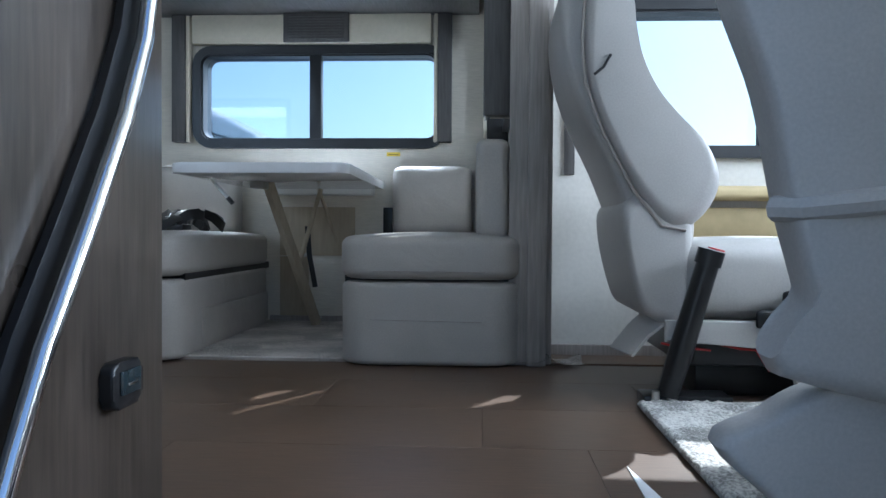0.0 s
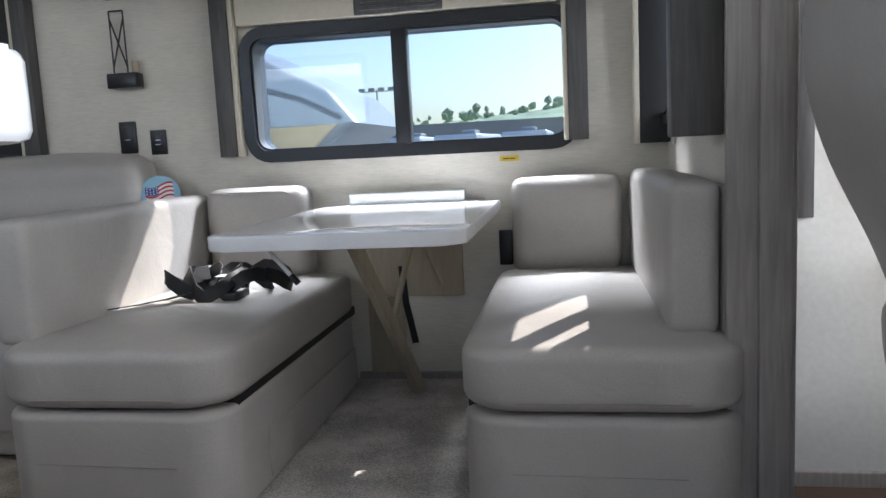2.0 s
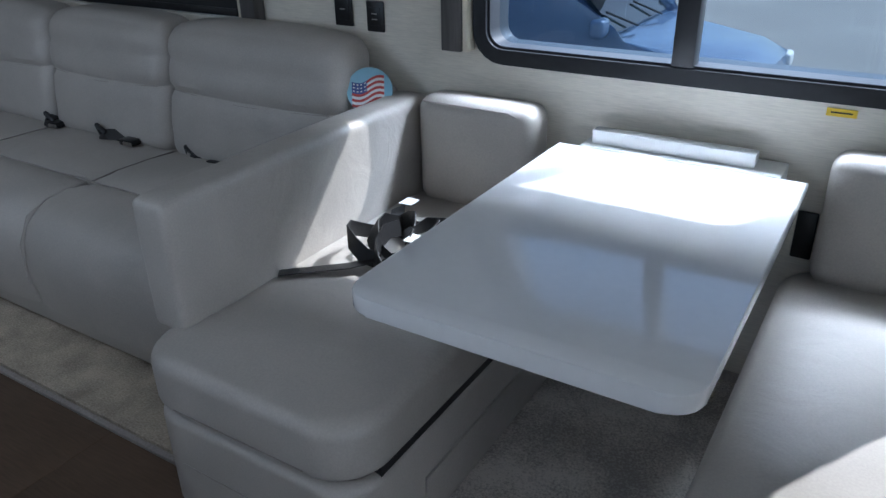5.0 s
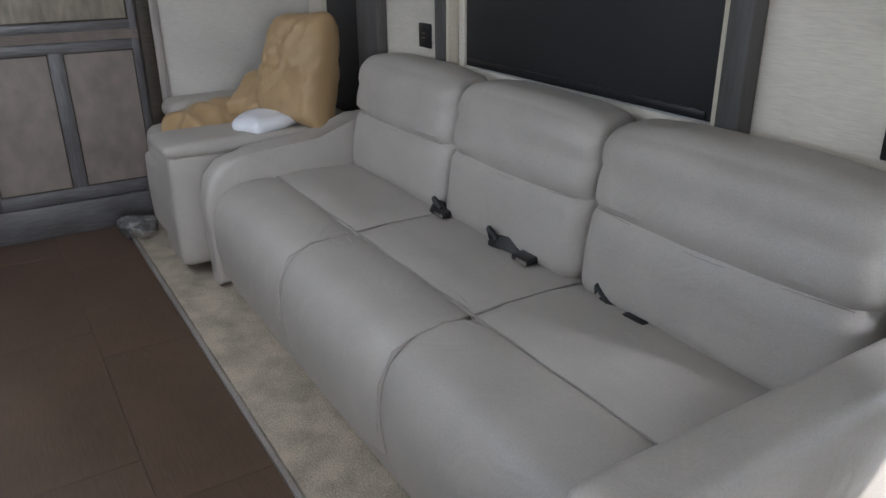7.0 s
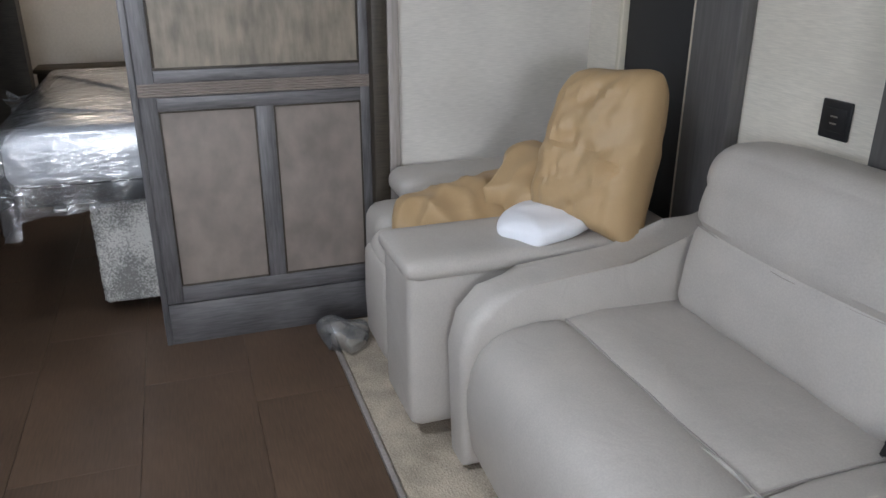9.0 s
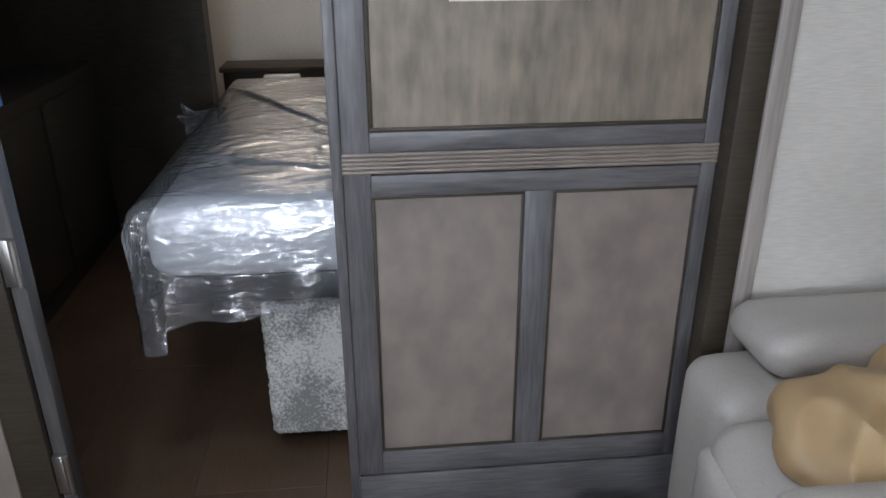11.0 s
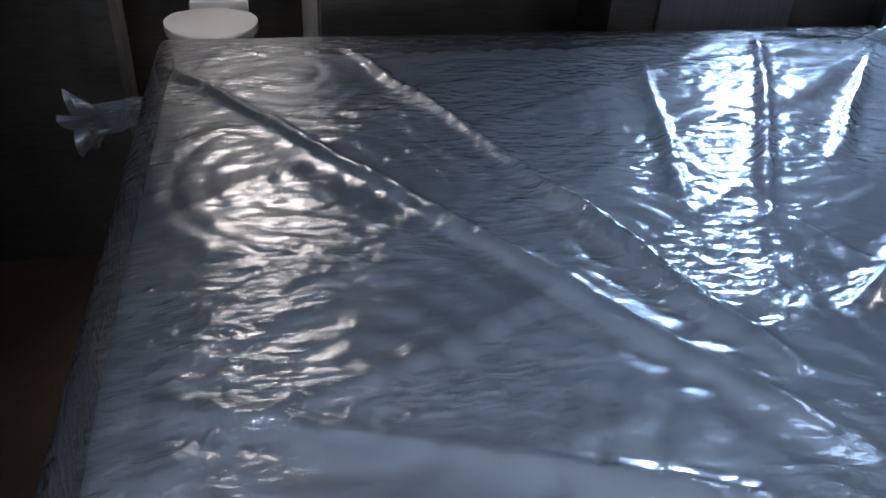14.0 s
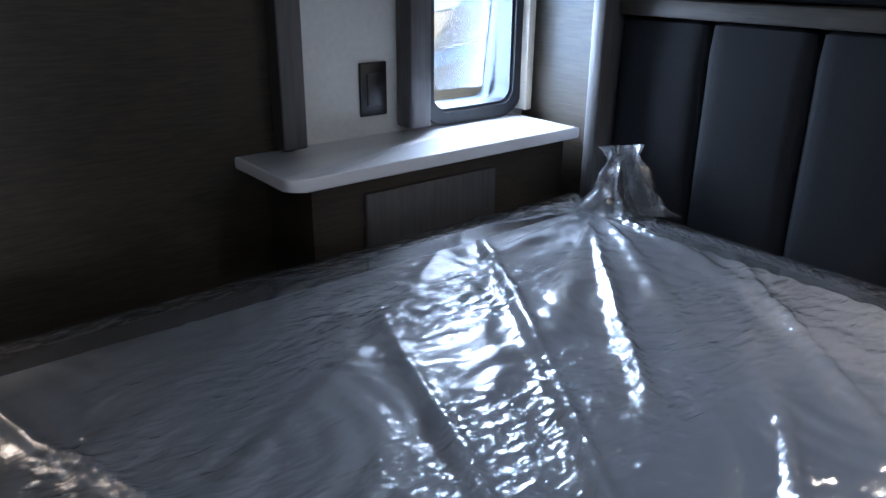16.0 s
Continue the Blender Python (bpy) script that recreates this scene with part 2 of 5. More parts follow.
YELLOW = material("yellow_label", (0.75, 0.52, 0.03), 0.5)
SKY_BLUE = material("pale_blue_print", (0.30, 0.55, 0.68), 0.5, vary=0.05)
NAVY = material("navy_print", (0.06, 0.09, 0.26), 0.5, vary=0.1)
BRICK_RED = material("red_print", (0.50, 0.07, 0.06), 0.5, vary=0.1)
ASPHALT = material("pale_gravel_lot", (0.30, 0.285, 0.26), 0.9, bump=0.004, grain=30, vary=0.2, stain=0.4)
# Green lightened so that the distance haze is in the colour.
GRASS = material("hazy_hillside_green", (0.32, 0.38, 0.24), 0.9, grain=3, vary=0.4, stain=0.2)
RV_WHITE = material("white_gelcoat", (0.72, 0.73, 0.74), 0.25, vary=0.04, grain=8)
RV_GREY = material("grey_gelcoat", (0.28, 0.29, 0.31), 0.3, vary=0.08, grain=8)
RV_TAN = material("tan_gelcoat", (0.72, 0.56, 0.34), 0.35, vary=0.1, grain=8)
CAR_BLUE = material("slate_blue_car_paint", (0.10, 0.16, 0.27), 0.2, 0.1, vary=0.06, grain=8, coat=0.5)
DARK_GLASS = material("dark_vehicle_glass", (0.02, 0.03, 0.035), 0.06, vary=0.1)
LAMP_LENS = bpy.data.materials.new("warm_lamp_lens")
LAMP_LENS.use_nodes = True
LAMP_LENS.node_tree.nodes["Principled BSDF"].inputs["Emission Color"].default_value = (1.0, 0.86, 0.66, 1)
LAMP_LENS.node_tree.nodes["Principled BSDF"].inputs["Emission Strength"].default_value = 55
RUBBER = material("black_rubber", (0.02, 0.02, 0.02), 0.8, vary=0.2)


# ---- mesh helpers ----
def finish(name, bm, mat, parent=None, label="", smooth=40.0):
    me = bpy.data.meshes.new(name)
    bmesh.ops.recalc_face_normals(bm, faces=bm.faces)
    bm.to_mesh(me)
    bm.free()
    for m in mat if isinstance(mat, (list, tuple)) else [mat]:
        me.materials.append(m)
    if smooth:
        me.polygons.foreach_set("use_smooth", [True] * len(me.polygons))
        me.set_sharp_from_angle(angle=radians(smooth))
    ob = new(name, me)
    if parent:
        ob.parent = parent
    if label:
        ob["label"] = label
    return ob


def part(name, bm, mat, parent, label="", smooth=40.0):
    return finish(name, bm, mat, parent, label, smooth)


def thing(name, label, category, group="", kind=""):
    return tagged(new(name), label, category, group, kind)


def box(x0, x1, y0, y1, z0, z1, r=0.0, seg=2, bm=None):
    bm2 = bmesh.new()
    bmesh.ops.create_cube(bm2, size=1, matrix=Matrix.Translation(((x0 + x1) / 2, (y0 + y1) / 2, (z0 + z1) / 2)) @ Matrix.Diagonal((x1 - x0, y1 - y0, z1 - z0, 1)))
    if r:
        bmesh.ops.bevel(bm2, geom=list(bm2.edges), offset=r, segments=seg, affect="EDGES", profile=0.5)
    return merge(bm, bm2)


def merge(bm, extra, m=None):
    if m is not None:
        bmesh.ops.transform(extra, matrix=m, verts=extra.verts)
    if bm is None:
        return extra
    me = bpy.data.meshes.new("tmp")
    extra.to_mesh(me)
    extra.free()
    bm.from_mesh(me)
    bpy.data.meshes.remove(me)
    return bm


def pad(x0, x1, y0, y1, z0, z1, r=0.04, puff=(0, 0, 0), cuts=12, wob=0.0, seed=0.0):
    """A soft upholstered block: rounded edges, swelling faces, slight sag."""
    bm = bmesh.new()
    bmesh.ops.create_cube(bm, size=2)
    bmesh.ops.subdivide_edges(bm, edges=list(bm.edges), cuts=cuts, use_grid_fill=True)
    h = Vector(((x1 - x0) / 2, (y1 - y0) / 2, (z1 - z0) / 2))
    c = Vector(((x0 + x1) / 2, (y0 + y1) / 2, (z0 + z1) / 2))
    r = min(r, min(h) * 0.98)
    for v in bm.verts:
        u = [max(-1, min(1, a)) for a in v.co]
        u = [math.sin(a * math.pi / 2) * 0.35 + a * 0.65 for a in u]
        p = Vector([a * b for a, b in zip(u, h)])
        core = Vector([max(-(b - r), min(b - r, a)) for a, b in zip(p, h)])
        d = p - core
        if d.length > 1e-7:
            p = core + d.normalized() * r
        s = [1 - abs(a) ** 2.2 for a in u]
        p.x += math.copysign(puff[0] * s[1] * s[2] * abs(u[0]) ** 3, u[0])
        p.y += math.copysign(puff[1] * s[0] * s[2] * abs(u[1]) ** 3, u[1])
        p.z += math.copysign(puff[2] * s[0] * s[1] * abs(u[2]) ** 3, u[2])
        p += c
        if wob:
            p += noise.noise_vector(p * 7 + Vector((seed, seed, seed))) * wob
        v.co = p
    return bm


def tube(points, radius, sides=10, taper=None):
    bm = bmesh.new()
    pts = [Vector(p) for p in points]
    rings = []
    for i, p in enumerate(pts):
        t = (pts[min(i + 1, len(pts) - 1)] - pts[max(i - 1, 0)]).normalized()
        a = t.orthogonal().normalized() if i == 0 else (rings_a - t * rings_a.dot(t)).normalized()
        rings_a = a
        b = t.cross(a)
        rad = radius if taper is None else radius * taper[i]
        rings.append([bm.verts.new(p + (a * math.cos(k * math.tau / sides) + b * math.sin(k * math.tau / sides)) * rad) for k in range(sides)])
    for r0, r1 in zip(rings, rings[1:]):
        for k in range(sides):
            bm.faces.new((r0[k], r0[(k + 1) % sides], r1[(k + 1) % sides], r1[k]))
    bm.faces.new(rings[0][::-1])
    bm.faces.new(rings[-1])
    return bm


def ribbon(points, width, across, thick=0.003):
    """A strap of webbing along points; across gives its flat direction."""
    bm = bmesh.new()
    pts = [Vector(p) for p in points]
    rows = []
    for i, p in enumerate(pts):
        t = (pts[min(i + 1, len(pts) - 1)] - pts[max(i - 1, 0)]).normalized()
        a = Vector(across[i] if isinstance(across, list) else across)
        a = (a - t * a.dot(t)).normalized() * width / 2
        n = t.cross(a).normalized() * thick / 2
        rows.append([bm.verts.new(q) for q in (p + a + n, p - a + n, p - a - n, p + a - n)])
    for r0, r1 in zip(rows, rows[1:]):
        for k in range(4):
            bm.faces.new((r0[k], r0[(k + 1) % 4], r1[(k + 1) % 4], r1[k]))
    bm.faces.new(rows[0][::-1])
    bm.faces.new(rows[-1])
    return bm


def flow(points, n=5):
    """A closed outline rounded through its points."""
    out = []
    k = len(points)
    for i in range(k):
        p0, p1, p2, p3 = (points[(i + d) % k] for d in (-1, 0, 1, 2))
        for j in range(n):
            t = j / n
            out.append(tuple(0.5 * (2 * b + (c - a) * t + (2 * a - 5 * b + 4 * c - d) * t * t + (3 * b - a - 3 * c + d) * t ** 3) for a, b, c, d in zip(p0, p1, p2, p3)))
    return out


def prism(outline, axis, a, b, r=0.0, seg=3):
    """An outline in the two other axes, drawn from a to b along the axis; rounded rims."""
    bm = bmesh.new()

    def at(u, v, w):
        return {"x": (w, u, v), "y": (u, w, v), "z": (u, v, w)}[axis]
    lo = [bm.verts.new(at(u, v, a)) for u, v in outline]
    hi = [bm.verts.new(at(u, v, b)) for u, v in outline]
    n = len(outline)
    f0, f1 = bm.faces.new(lo[::-1]), bm.faces.new(hi)
    for k in range(n):
        bm.faces.new((lo[k], lo[(k + 1) % n], hi[(k + 1) % n], hi[k]))
    if r:
        bmesh.ops.bevel(bm, geom=list({e for f in (f0, f1) for e in f.edges}), offset=r, segments=seg, affect="EDGES", profile=0.5)
    return bm


def soft_slab(outline, axis, a, b, r, seg=5):
    """A flowing outline drawn along an axis, its rims rolled over like upholstery."""
    bm = bmesh.new()
    pts = flow(outline)
    n = len(pts)
    cu, cv = sum(p[0] for p in pts) / n, sum(p[1] for p in pts) / n
    size = sum(math.hypot(p[0] - cu, p[1] - cv) for p in pts) / n
    steps = [(a + r * (1 - math.cos(math.pi / 2 * k / seg)), 1 - r * (1 - math.sin(math.pi / 2 * k / seg)) / size) for k in range(seg + 1)]
    steps += [(b - (w - a), s) for w, s in reversed(steps)]
    rows = []
    for w, s in steps:
        row = []
        for u, v in pts:
            p = (cu + (u - cu) * s, cv + (v - cv) * s)
            row.append(bm.verts.new({"x": (w, *p), "y": (p[0], w, p[1]), "z": (*p, w)}[axis]))
        rows.append(row)
    for p, q in zip(rows, rows[1:]):
        for k in range(n):
            bm.faces.new((p[k], p[(k + 1) % n], q[(k + 1) % n], q[k]))
    bm.faces.new(rows[0][::-1])
    bm.faces.new(rows[-1])
    return bm


def rounded(u0, u1, v0, v1, r, n=5, corners=(1, 1, 1, 1)):
    out = []
    for k, (cu, cv, a0) in enumerate(((u1 - r, v1 - r, 0), (u0 + r, v1 - r, 90), (u0 + r, v0 + r, 180), (u1 - r, v0 + r, 270))):
        if not corners[k]:
            out.append((u1 if k in (0, 3) else u0, v1 if k in (0, 1) else v0))
            continue
        for i in range(n + 1):
            a = radians(a0 + 90 * i / n)
            out.append((cu + r * math.cos(a), cv + r * math.sin(a)))
    return out


def ring(axis, outer, inner, a, b):
    """A frame between two outlines of equal length, from a to b along the axis."""
    bm = bmesh.new()

    def at(p, w):
        return {"x": (w, *p), "y": (p[0], w, p[1]), "z": (*p, w)}[axis]
    o0, o1 = [bm.verts.new(at(p, a)) for p in outer], [bm.verts.new(at(p, b)) for p in outer]
    i0, i1 = [bm.verts.new(at(p, a)) for p in inner], [bm.verts.new(at(p, b)) for p in inner]
    n = len(outer)
    for k in range(n):
        j = (k + 1) % n
        for q in ((o0[k], o0[j], o1[j], o1[k]), (i0[j], i0[k], i1[k], i1[j]), (o0[j], o0[k], i0[k], i0[j]), (o1[k], o1[j], i1[j], i1[k])):
            bm.faces.new(q)
    return bm


def wall_with_holes(axis, w0, w1, u0, u1, v0, v1, holes=()):
    """A wall slab with rectangular openings that go through it."""
    us = sorted({u0, u1, *[h[0] for h in holes], *[h[1] for h in holes]})
    vs = sorted({v0, v1, *[h[2] for h in holes], *[h[3] for h in holes]})
    bm = bmesh.new()
    verts = {}

    def vert(u, v, w):
        key = (u, v, w)
        if key not in verts:
            verts[key] = bm.verts.new({"x": (w, u, v), "y": (u, w, v), "z": (u, v, w)}[axis])
        return verts[key]
    solid = set()
    for i in range(len(us) - 1):
        for j in range(len(vs) - 1):
            cu, cv = (us[i] + us[i + 1]) / 2, (vs[j] + vs[j + 1]) / 2
            if not any(h[0] < cu < h[1] and h[2] < cv < h[3] for h in holes):
                solid.add((i, j))
    for i, j in solid:
        a, b, c, d = us[i], us[i + 1], vs[j], vs[j + 1]
        for w in (w0, w1):
            bm.faces.new([vert(*p, w) for p in ((a, c), (b, c), (b, d), (a, d))])
        for di, dj, p, q in ((-1, 0, (a, c), (a, d)), (1, 0, (b, c), (b, d)), (0, -1, (a, c), (b, c)), (0, 1, (a, d), (b, d))):
            if (i + di, j + dj) not in solid:
                bm.faces.new([vert(*p, w0), vert(*q, w0), vert(*q, w1), vert(*p, w1)])
    return bm


def structure(name, bm, mat, label, category, smooth=0.0):
    return tagged(finish(name, bm, mat, None, "", smooth), label, category, "", "structure")


# ---- structure ----
FLOOR_Z = 0.0
structure("subfloor", box(-9.2, 2.4, 1.15, 2.96, -0.06, -0.006), JOINT, "dark underlay beneath the brown vinyl planks", "floor")
structure("subfloor_galley", box(-9.2, -0.53, 0.5, 1.15, -0.06, -0.006), JOINT, "dark underlay beneath the galley cabinets", "floor")
structure("floor_cab_side", box(0.35, 2.4, 0.5, 1.15, -0.06, -0.002), FLOOR, "brown vinyl floor beside the passenger seat", "floor")
structure("step_well", box(-0.53, 0.35, 0.3, 1.15, -0.50, -0.44), RUBBER, "black rubber entry step below the floor", "step")
structure("step_riser", box(-0.53, 0.35, 1.15, 1.19, -0.44, -0.007), JOINT, "dark riser of the entry step", "step")
structure("slide_floor_dinette", box(-1.74, 0.22, 2.70, 3.95, -0.055, 0.014), CARPET, "grey carpet on the slide-out floor under the dinette", "carpet")
structure("slide_floor_border", box(-5.30, -1.745, 2.715, 3.95, -0.055, 0.016), STRIP, "worn beige carpet border of the slide-out floor", "floor")
structure("slide_floor_edge", box(-5.30, 0.12, 2.694, 2.712, -0.05, 0.010, 0.003), JAMB, "thin grey edge strip of the slide-out floor", "trim")
structure("bedroom_slide_floor", box(-7.80, -5.42, 2.96, 3.86, -0.055, -0.002), FLOOR, "brown vinyl floor under the bed head", "floor")

WIN = (-1.46, -0.24, 0.945, 1.38)
structure("wall_dinette", wall_with_holes("y", 3.83, 3.93, -5.40, 0.15, -0.06, 2.12, [WIN, (-3.72, -2.52, 0.95, 1.75)]), LINEN, "cream linen-textured wallboard of the slide-out", "wall")
structure("wall_slide_front", wall_with_holes("x", 0.12, 0.148, 2.70, 3.83, -0.06, 2.12, [(3.10, 3.765, 0.99, 1.45)]), LINEN, "cream linen-textured end wall of the slide-out", "wall")
structure("wall_slide_rear", box(-5.40, -5.30, 3.03, 3.83, -0.06, 2.12), LINEN_PALE, "pale linen-textured end wall of the slide-out", "wall")
structure("wall_cab", wall_with_holes("y", 2.95, 3.05, 0.225, 2.3, -0.06, 2.12, [(0.50, 1.52, 0.80, 1.335), (0.50, 1.52, 1.375, 1.75)]), PALE_WALL, "pale stippled cab side wall", "wall")
structure("wall_front", wall_with_holes("x", 2.3, 2.4, 0.5, 3.05, -0.06, 2.12, [(0.75, 2.8, 0.95, 1.95)]), PALE_WALL, "pale front wall below the windscreen", "wall")
structure("wall_entry", wall_with_holes("y", 0.4, 0.5, -9.2, 2.4, -0.50, 2.12, [(-0.50, 0.345, -0.44, 1.95), (-3.3, -1.9, 1.15, 1.75)]), PALE_WALL, "pale entry side wall", "wall")
structure("ceiling", box(-9.3, 2.4, 0.4, 2.96, 2.12, 2.18), CEIL, "white board ceiling with square added vents", "ceiling")
structure("ceiling_slide", box(-7.9, 0.22, 2.965, 3.95, 2.12, 2.18), CEIL, "white board ceiling of the slide-outs", "ceiling")
structure("wall_rear", box(-9.3, -9.2, 0.4, 3.0, -0.06, 2.12), PALE_WALL, "pale rear wall of the bathroom", "wall")
structure("wall_bath_side", box(-9.2, -7.8, 2.9, 3.0, -0.06, 2.12), PALE_WALL, "pale bathroom side wall", "wall")
structure("wall_bedroom_rear", wall_with_holes("x", -7.80, -7.70, 0.5, 2.86, -0.006, 2.12, [(1.40, 1.98, -0.006, 1.95)]), DARKWOOD, "dark wood wall between bedroom and bathroom", "wall")
structure("wall_bedroom_window", wall_with_holes("x", -7.80, -7.70, 2.865, 3.75, -0.06, 2.12, [(3.34, 3.68, 1.02, 1.47)]), PALE_WALL, "pale wall around the small bedroom window", "wall")
structure("wall_headboard", box(-7.80, -5.42, 3.75, 3.86, -0.06, 2.12), DARKWOOD, "dark wall behind the bed head", "wall")
structure("wall_bedroom_slide_front", box(-5.52, -5.42, 2.97, 3.75, -0.06, 2.12), DARKWOOD, "dark end wall of the bedroom slide-out", "wall")
structure("wall_bedroom_left", box(-5.40, -5.29, 0.5, 1.40, -0.006, 2.12), DARKWOOD, "dark wood wall beside the bedroom doorway", "wall")


def window(name, axis, plane, u0, u1, v0, v1, bar, radius, label, depth=0.03, mullion=None, inward=-1, reveal=0.103, bar_half=0.03):
    """A framed window: rounded frame, glazing bars, two panes."""
    w = tagged(new(name), label, "window", "", "structure")
    a, b = sorted((plane, plane + inward * depth))
    part("window_frame", ring(axis, rounded(u0 - bar, u1 + bar, v0 - bar, v1 + bar, radius + bar), rounded(u0, u1, v0, v1, radius), a, b), FRAME, w)
    part("inner_bead", ring(axis, rounded(u0, u1, v0, v1, radius), rounded(u0 + 0.008, u1 - 0.008, v0 + 0.008, v1 - 0.008, radius * 0.9), *sorted((plane + inward * 0.018, plane - inward * reveal))), FRAME, w)
    cuts = [u0 + 0.004, *(mullion or []), u1 - 0.004]
    for m in mullion or []:
        args = (m - bar_half, m + bar_half, a + 0.004, b + 0.03, v0 + 0.002, v1 - 0.002)
        bm = box(*args, 0.004) if axis == "y" else box(args[2], args[3], args[0], args[1], args[4], args[5], 0.004)
        part("mullion", bm, FRAME, w)
    mid = plane - inward * 0.045
    for c0, c1 in zip(cuts, cuts[1:]):
        bm = box(c0, c1, mid - 0.002, mid + 0.002, v0, v1) if axis == "y" else box(mid - 0.002, mid + 0.002, c0, c1, v0, v1)
        p = part("pane", bm, GLASS, w)
        p.visible_shadow = False
    return w


window("window_1", "y", 3.828, *WIN, 0.045, 0.055, "sliding dinette window in a black rounded frame", mullion=[-0.865])
window("window_2", "y", 2.948, 0.51, 1.51, 0.805, 1.33, 0.04, 0.02, "cab side window in a dark frame", mullion=[1.08])
window("window_3", "y", 2.948, 0.51, 1.51, 1.40, 1.74, 0.02, 0.02, "upper pane of the cab side window")
window("window_4", "x", -7.698, 3.345, 3.675, 1.025, 1.465, 0.04, 0.05, "small bedroom window in a black rounded frame", inward=1)
window("window_5", "x", 2.298, 0.76, 2.79, 0.96, 1.94, 0.03, 0.05, "wide windscreen at the front")
window("window_6", "x", 0.118, 3.11, 3.755, 1.0, 1.44, 0.03, 0.03, "narrow end window of the slide-out in a black frame", mullion=[3.25, 3.445], reveal=0.03, bar_half=0.02)
# Unseen galley window, added as the opening for its fill lamp.
window("window_7", "y", 0.502, -3.29, -1.91, 1.155, 1.745, 0.03, 0.03, "unseen galley window in a dark frame, added for fill light", inward=1)

# Unseen vents added over the ceiling fill lamps; lids let no light through.
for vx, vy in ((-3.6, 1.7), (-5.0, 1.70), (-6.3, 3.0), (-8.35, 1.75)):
    v = thing("roof_vent", "unseen white vent with a frosted lid, added over a fill lamp", "roof vent", "roof vents")
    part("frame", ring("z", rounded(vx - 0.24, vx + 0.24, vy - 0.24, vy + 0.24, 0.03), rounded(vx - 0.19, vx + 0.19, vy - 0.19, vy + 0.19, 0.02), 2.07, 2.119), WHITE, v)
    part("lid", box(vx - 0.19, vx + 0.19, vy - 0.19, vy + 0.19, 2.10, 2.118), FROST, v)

# sofa window with its black shade drawn
sw = tagged(new("window_8"), "wide sofa window with a black shade drawn down", "window", "", "structure")
part("shade", box(-3.715, -2.525, 3.835, 3.85, 0.955, 1.745, 0.003), BLACK_SHADE, sw)
part("hem_bar", box(-3.70, -2.54, 3.826, 3.836, 0.958, 0.985, 0.003), BLACK, sw)
part("outer_pane", box(-3.715, -2.525, 3.90, 3.905, 0.955, 1.745), GLASS, sw)


def window_boards(name, xl, xr, zb, zt, y, label):
    t = tagged(new(name), label, "window trim", "", "structure")
    for a, b in ((xl - 0.088, xl - 0.018), (xr + 0.018, xr + 0.088)):
        part("side_board", box(a, b, y - 0.058, y - 0.002, zb, zt, 0.004), GREY_TRIM, t)
    for a, b in ((xl - 0.016, xl + 0.002), (xr - 0.002, xr + 0.016)):
        part("bead", box(a, b, y - 0.05, y - 0.002, zb, zt, 0.003), CREAM, t)
    return t


trim1 = window_boards("dinette_window_trim", -1.515, -0.255, 0.93, 1.575, 3.829, "dark grey side boards and cream beads of the dinette window")
part("pelmet", box(-1.498, -0.272, 3.775, 3.827, 1.43, 1.575, 0.003), CREAM, trim1, "cream painted pelmet board")
trim2 = window_boards("sofa_window_trim", -3.76, -2.48, 0.86, 1.85, 3.829, "dark grey side boards and cream beads of the sofa window")


def wall_vent():
    v = thing("wall_vent", "small dark grey slatted speaker grille over the dinette window", "vent")
    part("backing", box(-1.02, -0.685, 3.757, 3.774, 1.43, 1.58, 0.004), GREY_TRIM, v)
    for k in range(9):
        z = 1.445 + k * 0.014
        part("slat", box(-0.995, -0.71, 3.750, 3.757, z, z + 0.007, 0.001), GREY_TRIM, v)


wall_vent()

# slide-out jamb
jamb = tagged(new("slide_jamb"), "grey wood-grain jamb trim of the slide-out", "trim", "", "structure")
part("post", box(0.09, 0.215, 2.672, 2.698, 0.0, 2.12, 0.004), JAMB, jamb)
part("post_face", box(0.155, 0.223, 2.655, 2.671, 0.0, 2.12, 0.004), JAMB, jamb)
part("bead", box(0.205, 0.245, 2.70, 2.948, 0.0, 2.12, 0.004), JAMB, jamb)
part("header", box(-5.30, 0.088, 2.675, 2.699, 1.98, 2.12, 0.004), JAMB, jamb)

# end window: black shade frame and dark pelmet box
ew = thing("end_window_shade", "dark grey pelmet box and black shade on the slide-out end wall", "window shade")
part("near_board", box(-0.005, 0.117, 2.83, 2.90, 0.915, 1.85, 0.006), GREY_TRIM, ew)
part("near_bead", box(0.02, 0.117, 2.902, 2.918, 0.915, 1.85, 0.003), CREAM, ew)
part("far_board", box(0.012, 0.117, 3.74, 3.80, 0.905, 1.85, 0.006), BLACK_SHADE, ew)
part("far_bead", box(-0.008, 0.010, 3.735, 3.80, 0.905, 1.85, 0.003), CREAM, ew)
part("screw", tube([(0.005, 2.865, 0.916), (0.005, 2.865, 0.90)], 0.006), STEEL, ew)


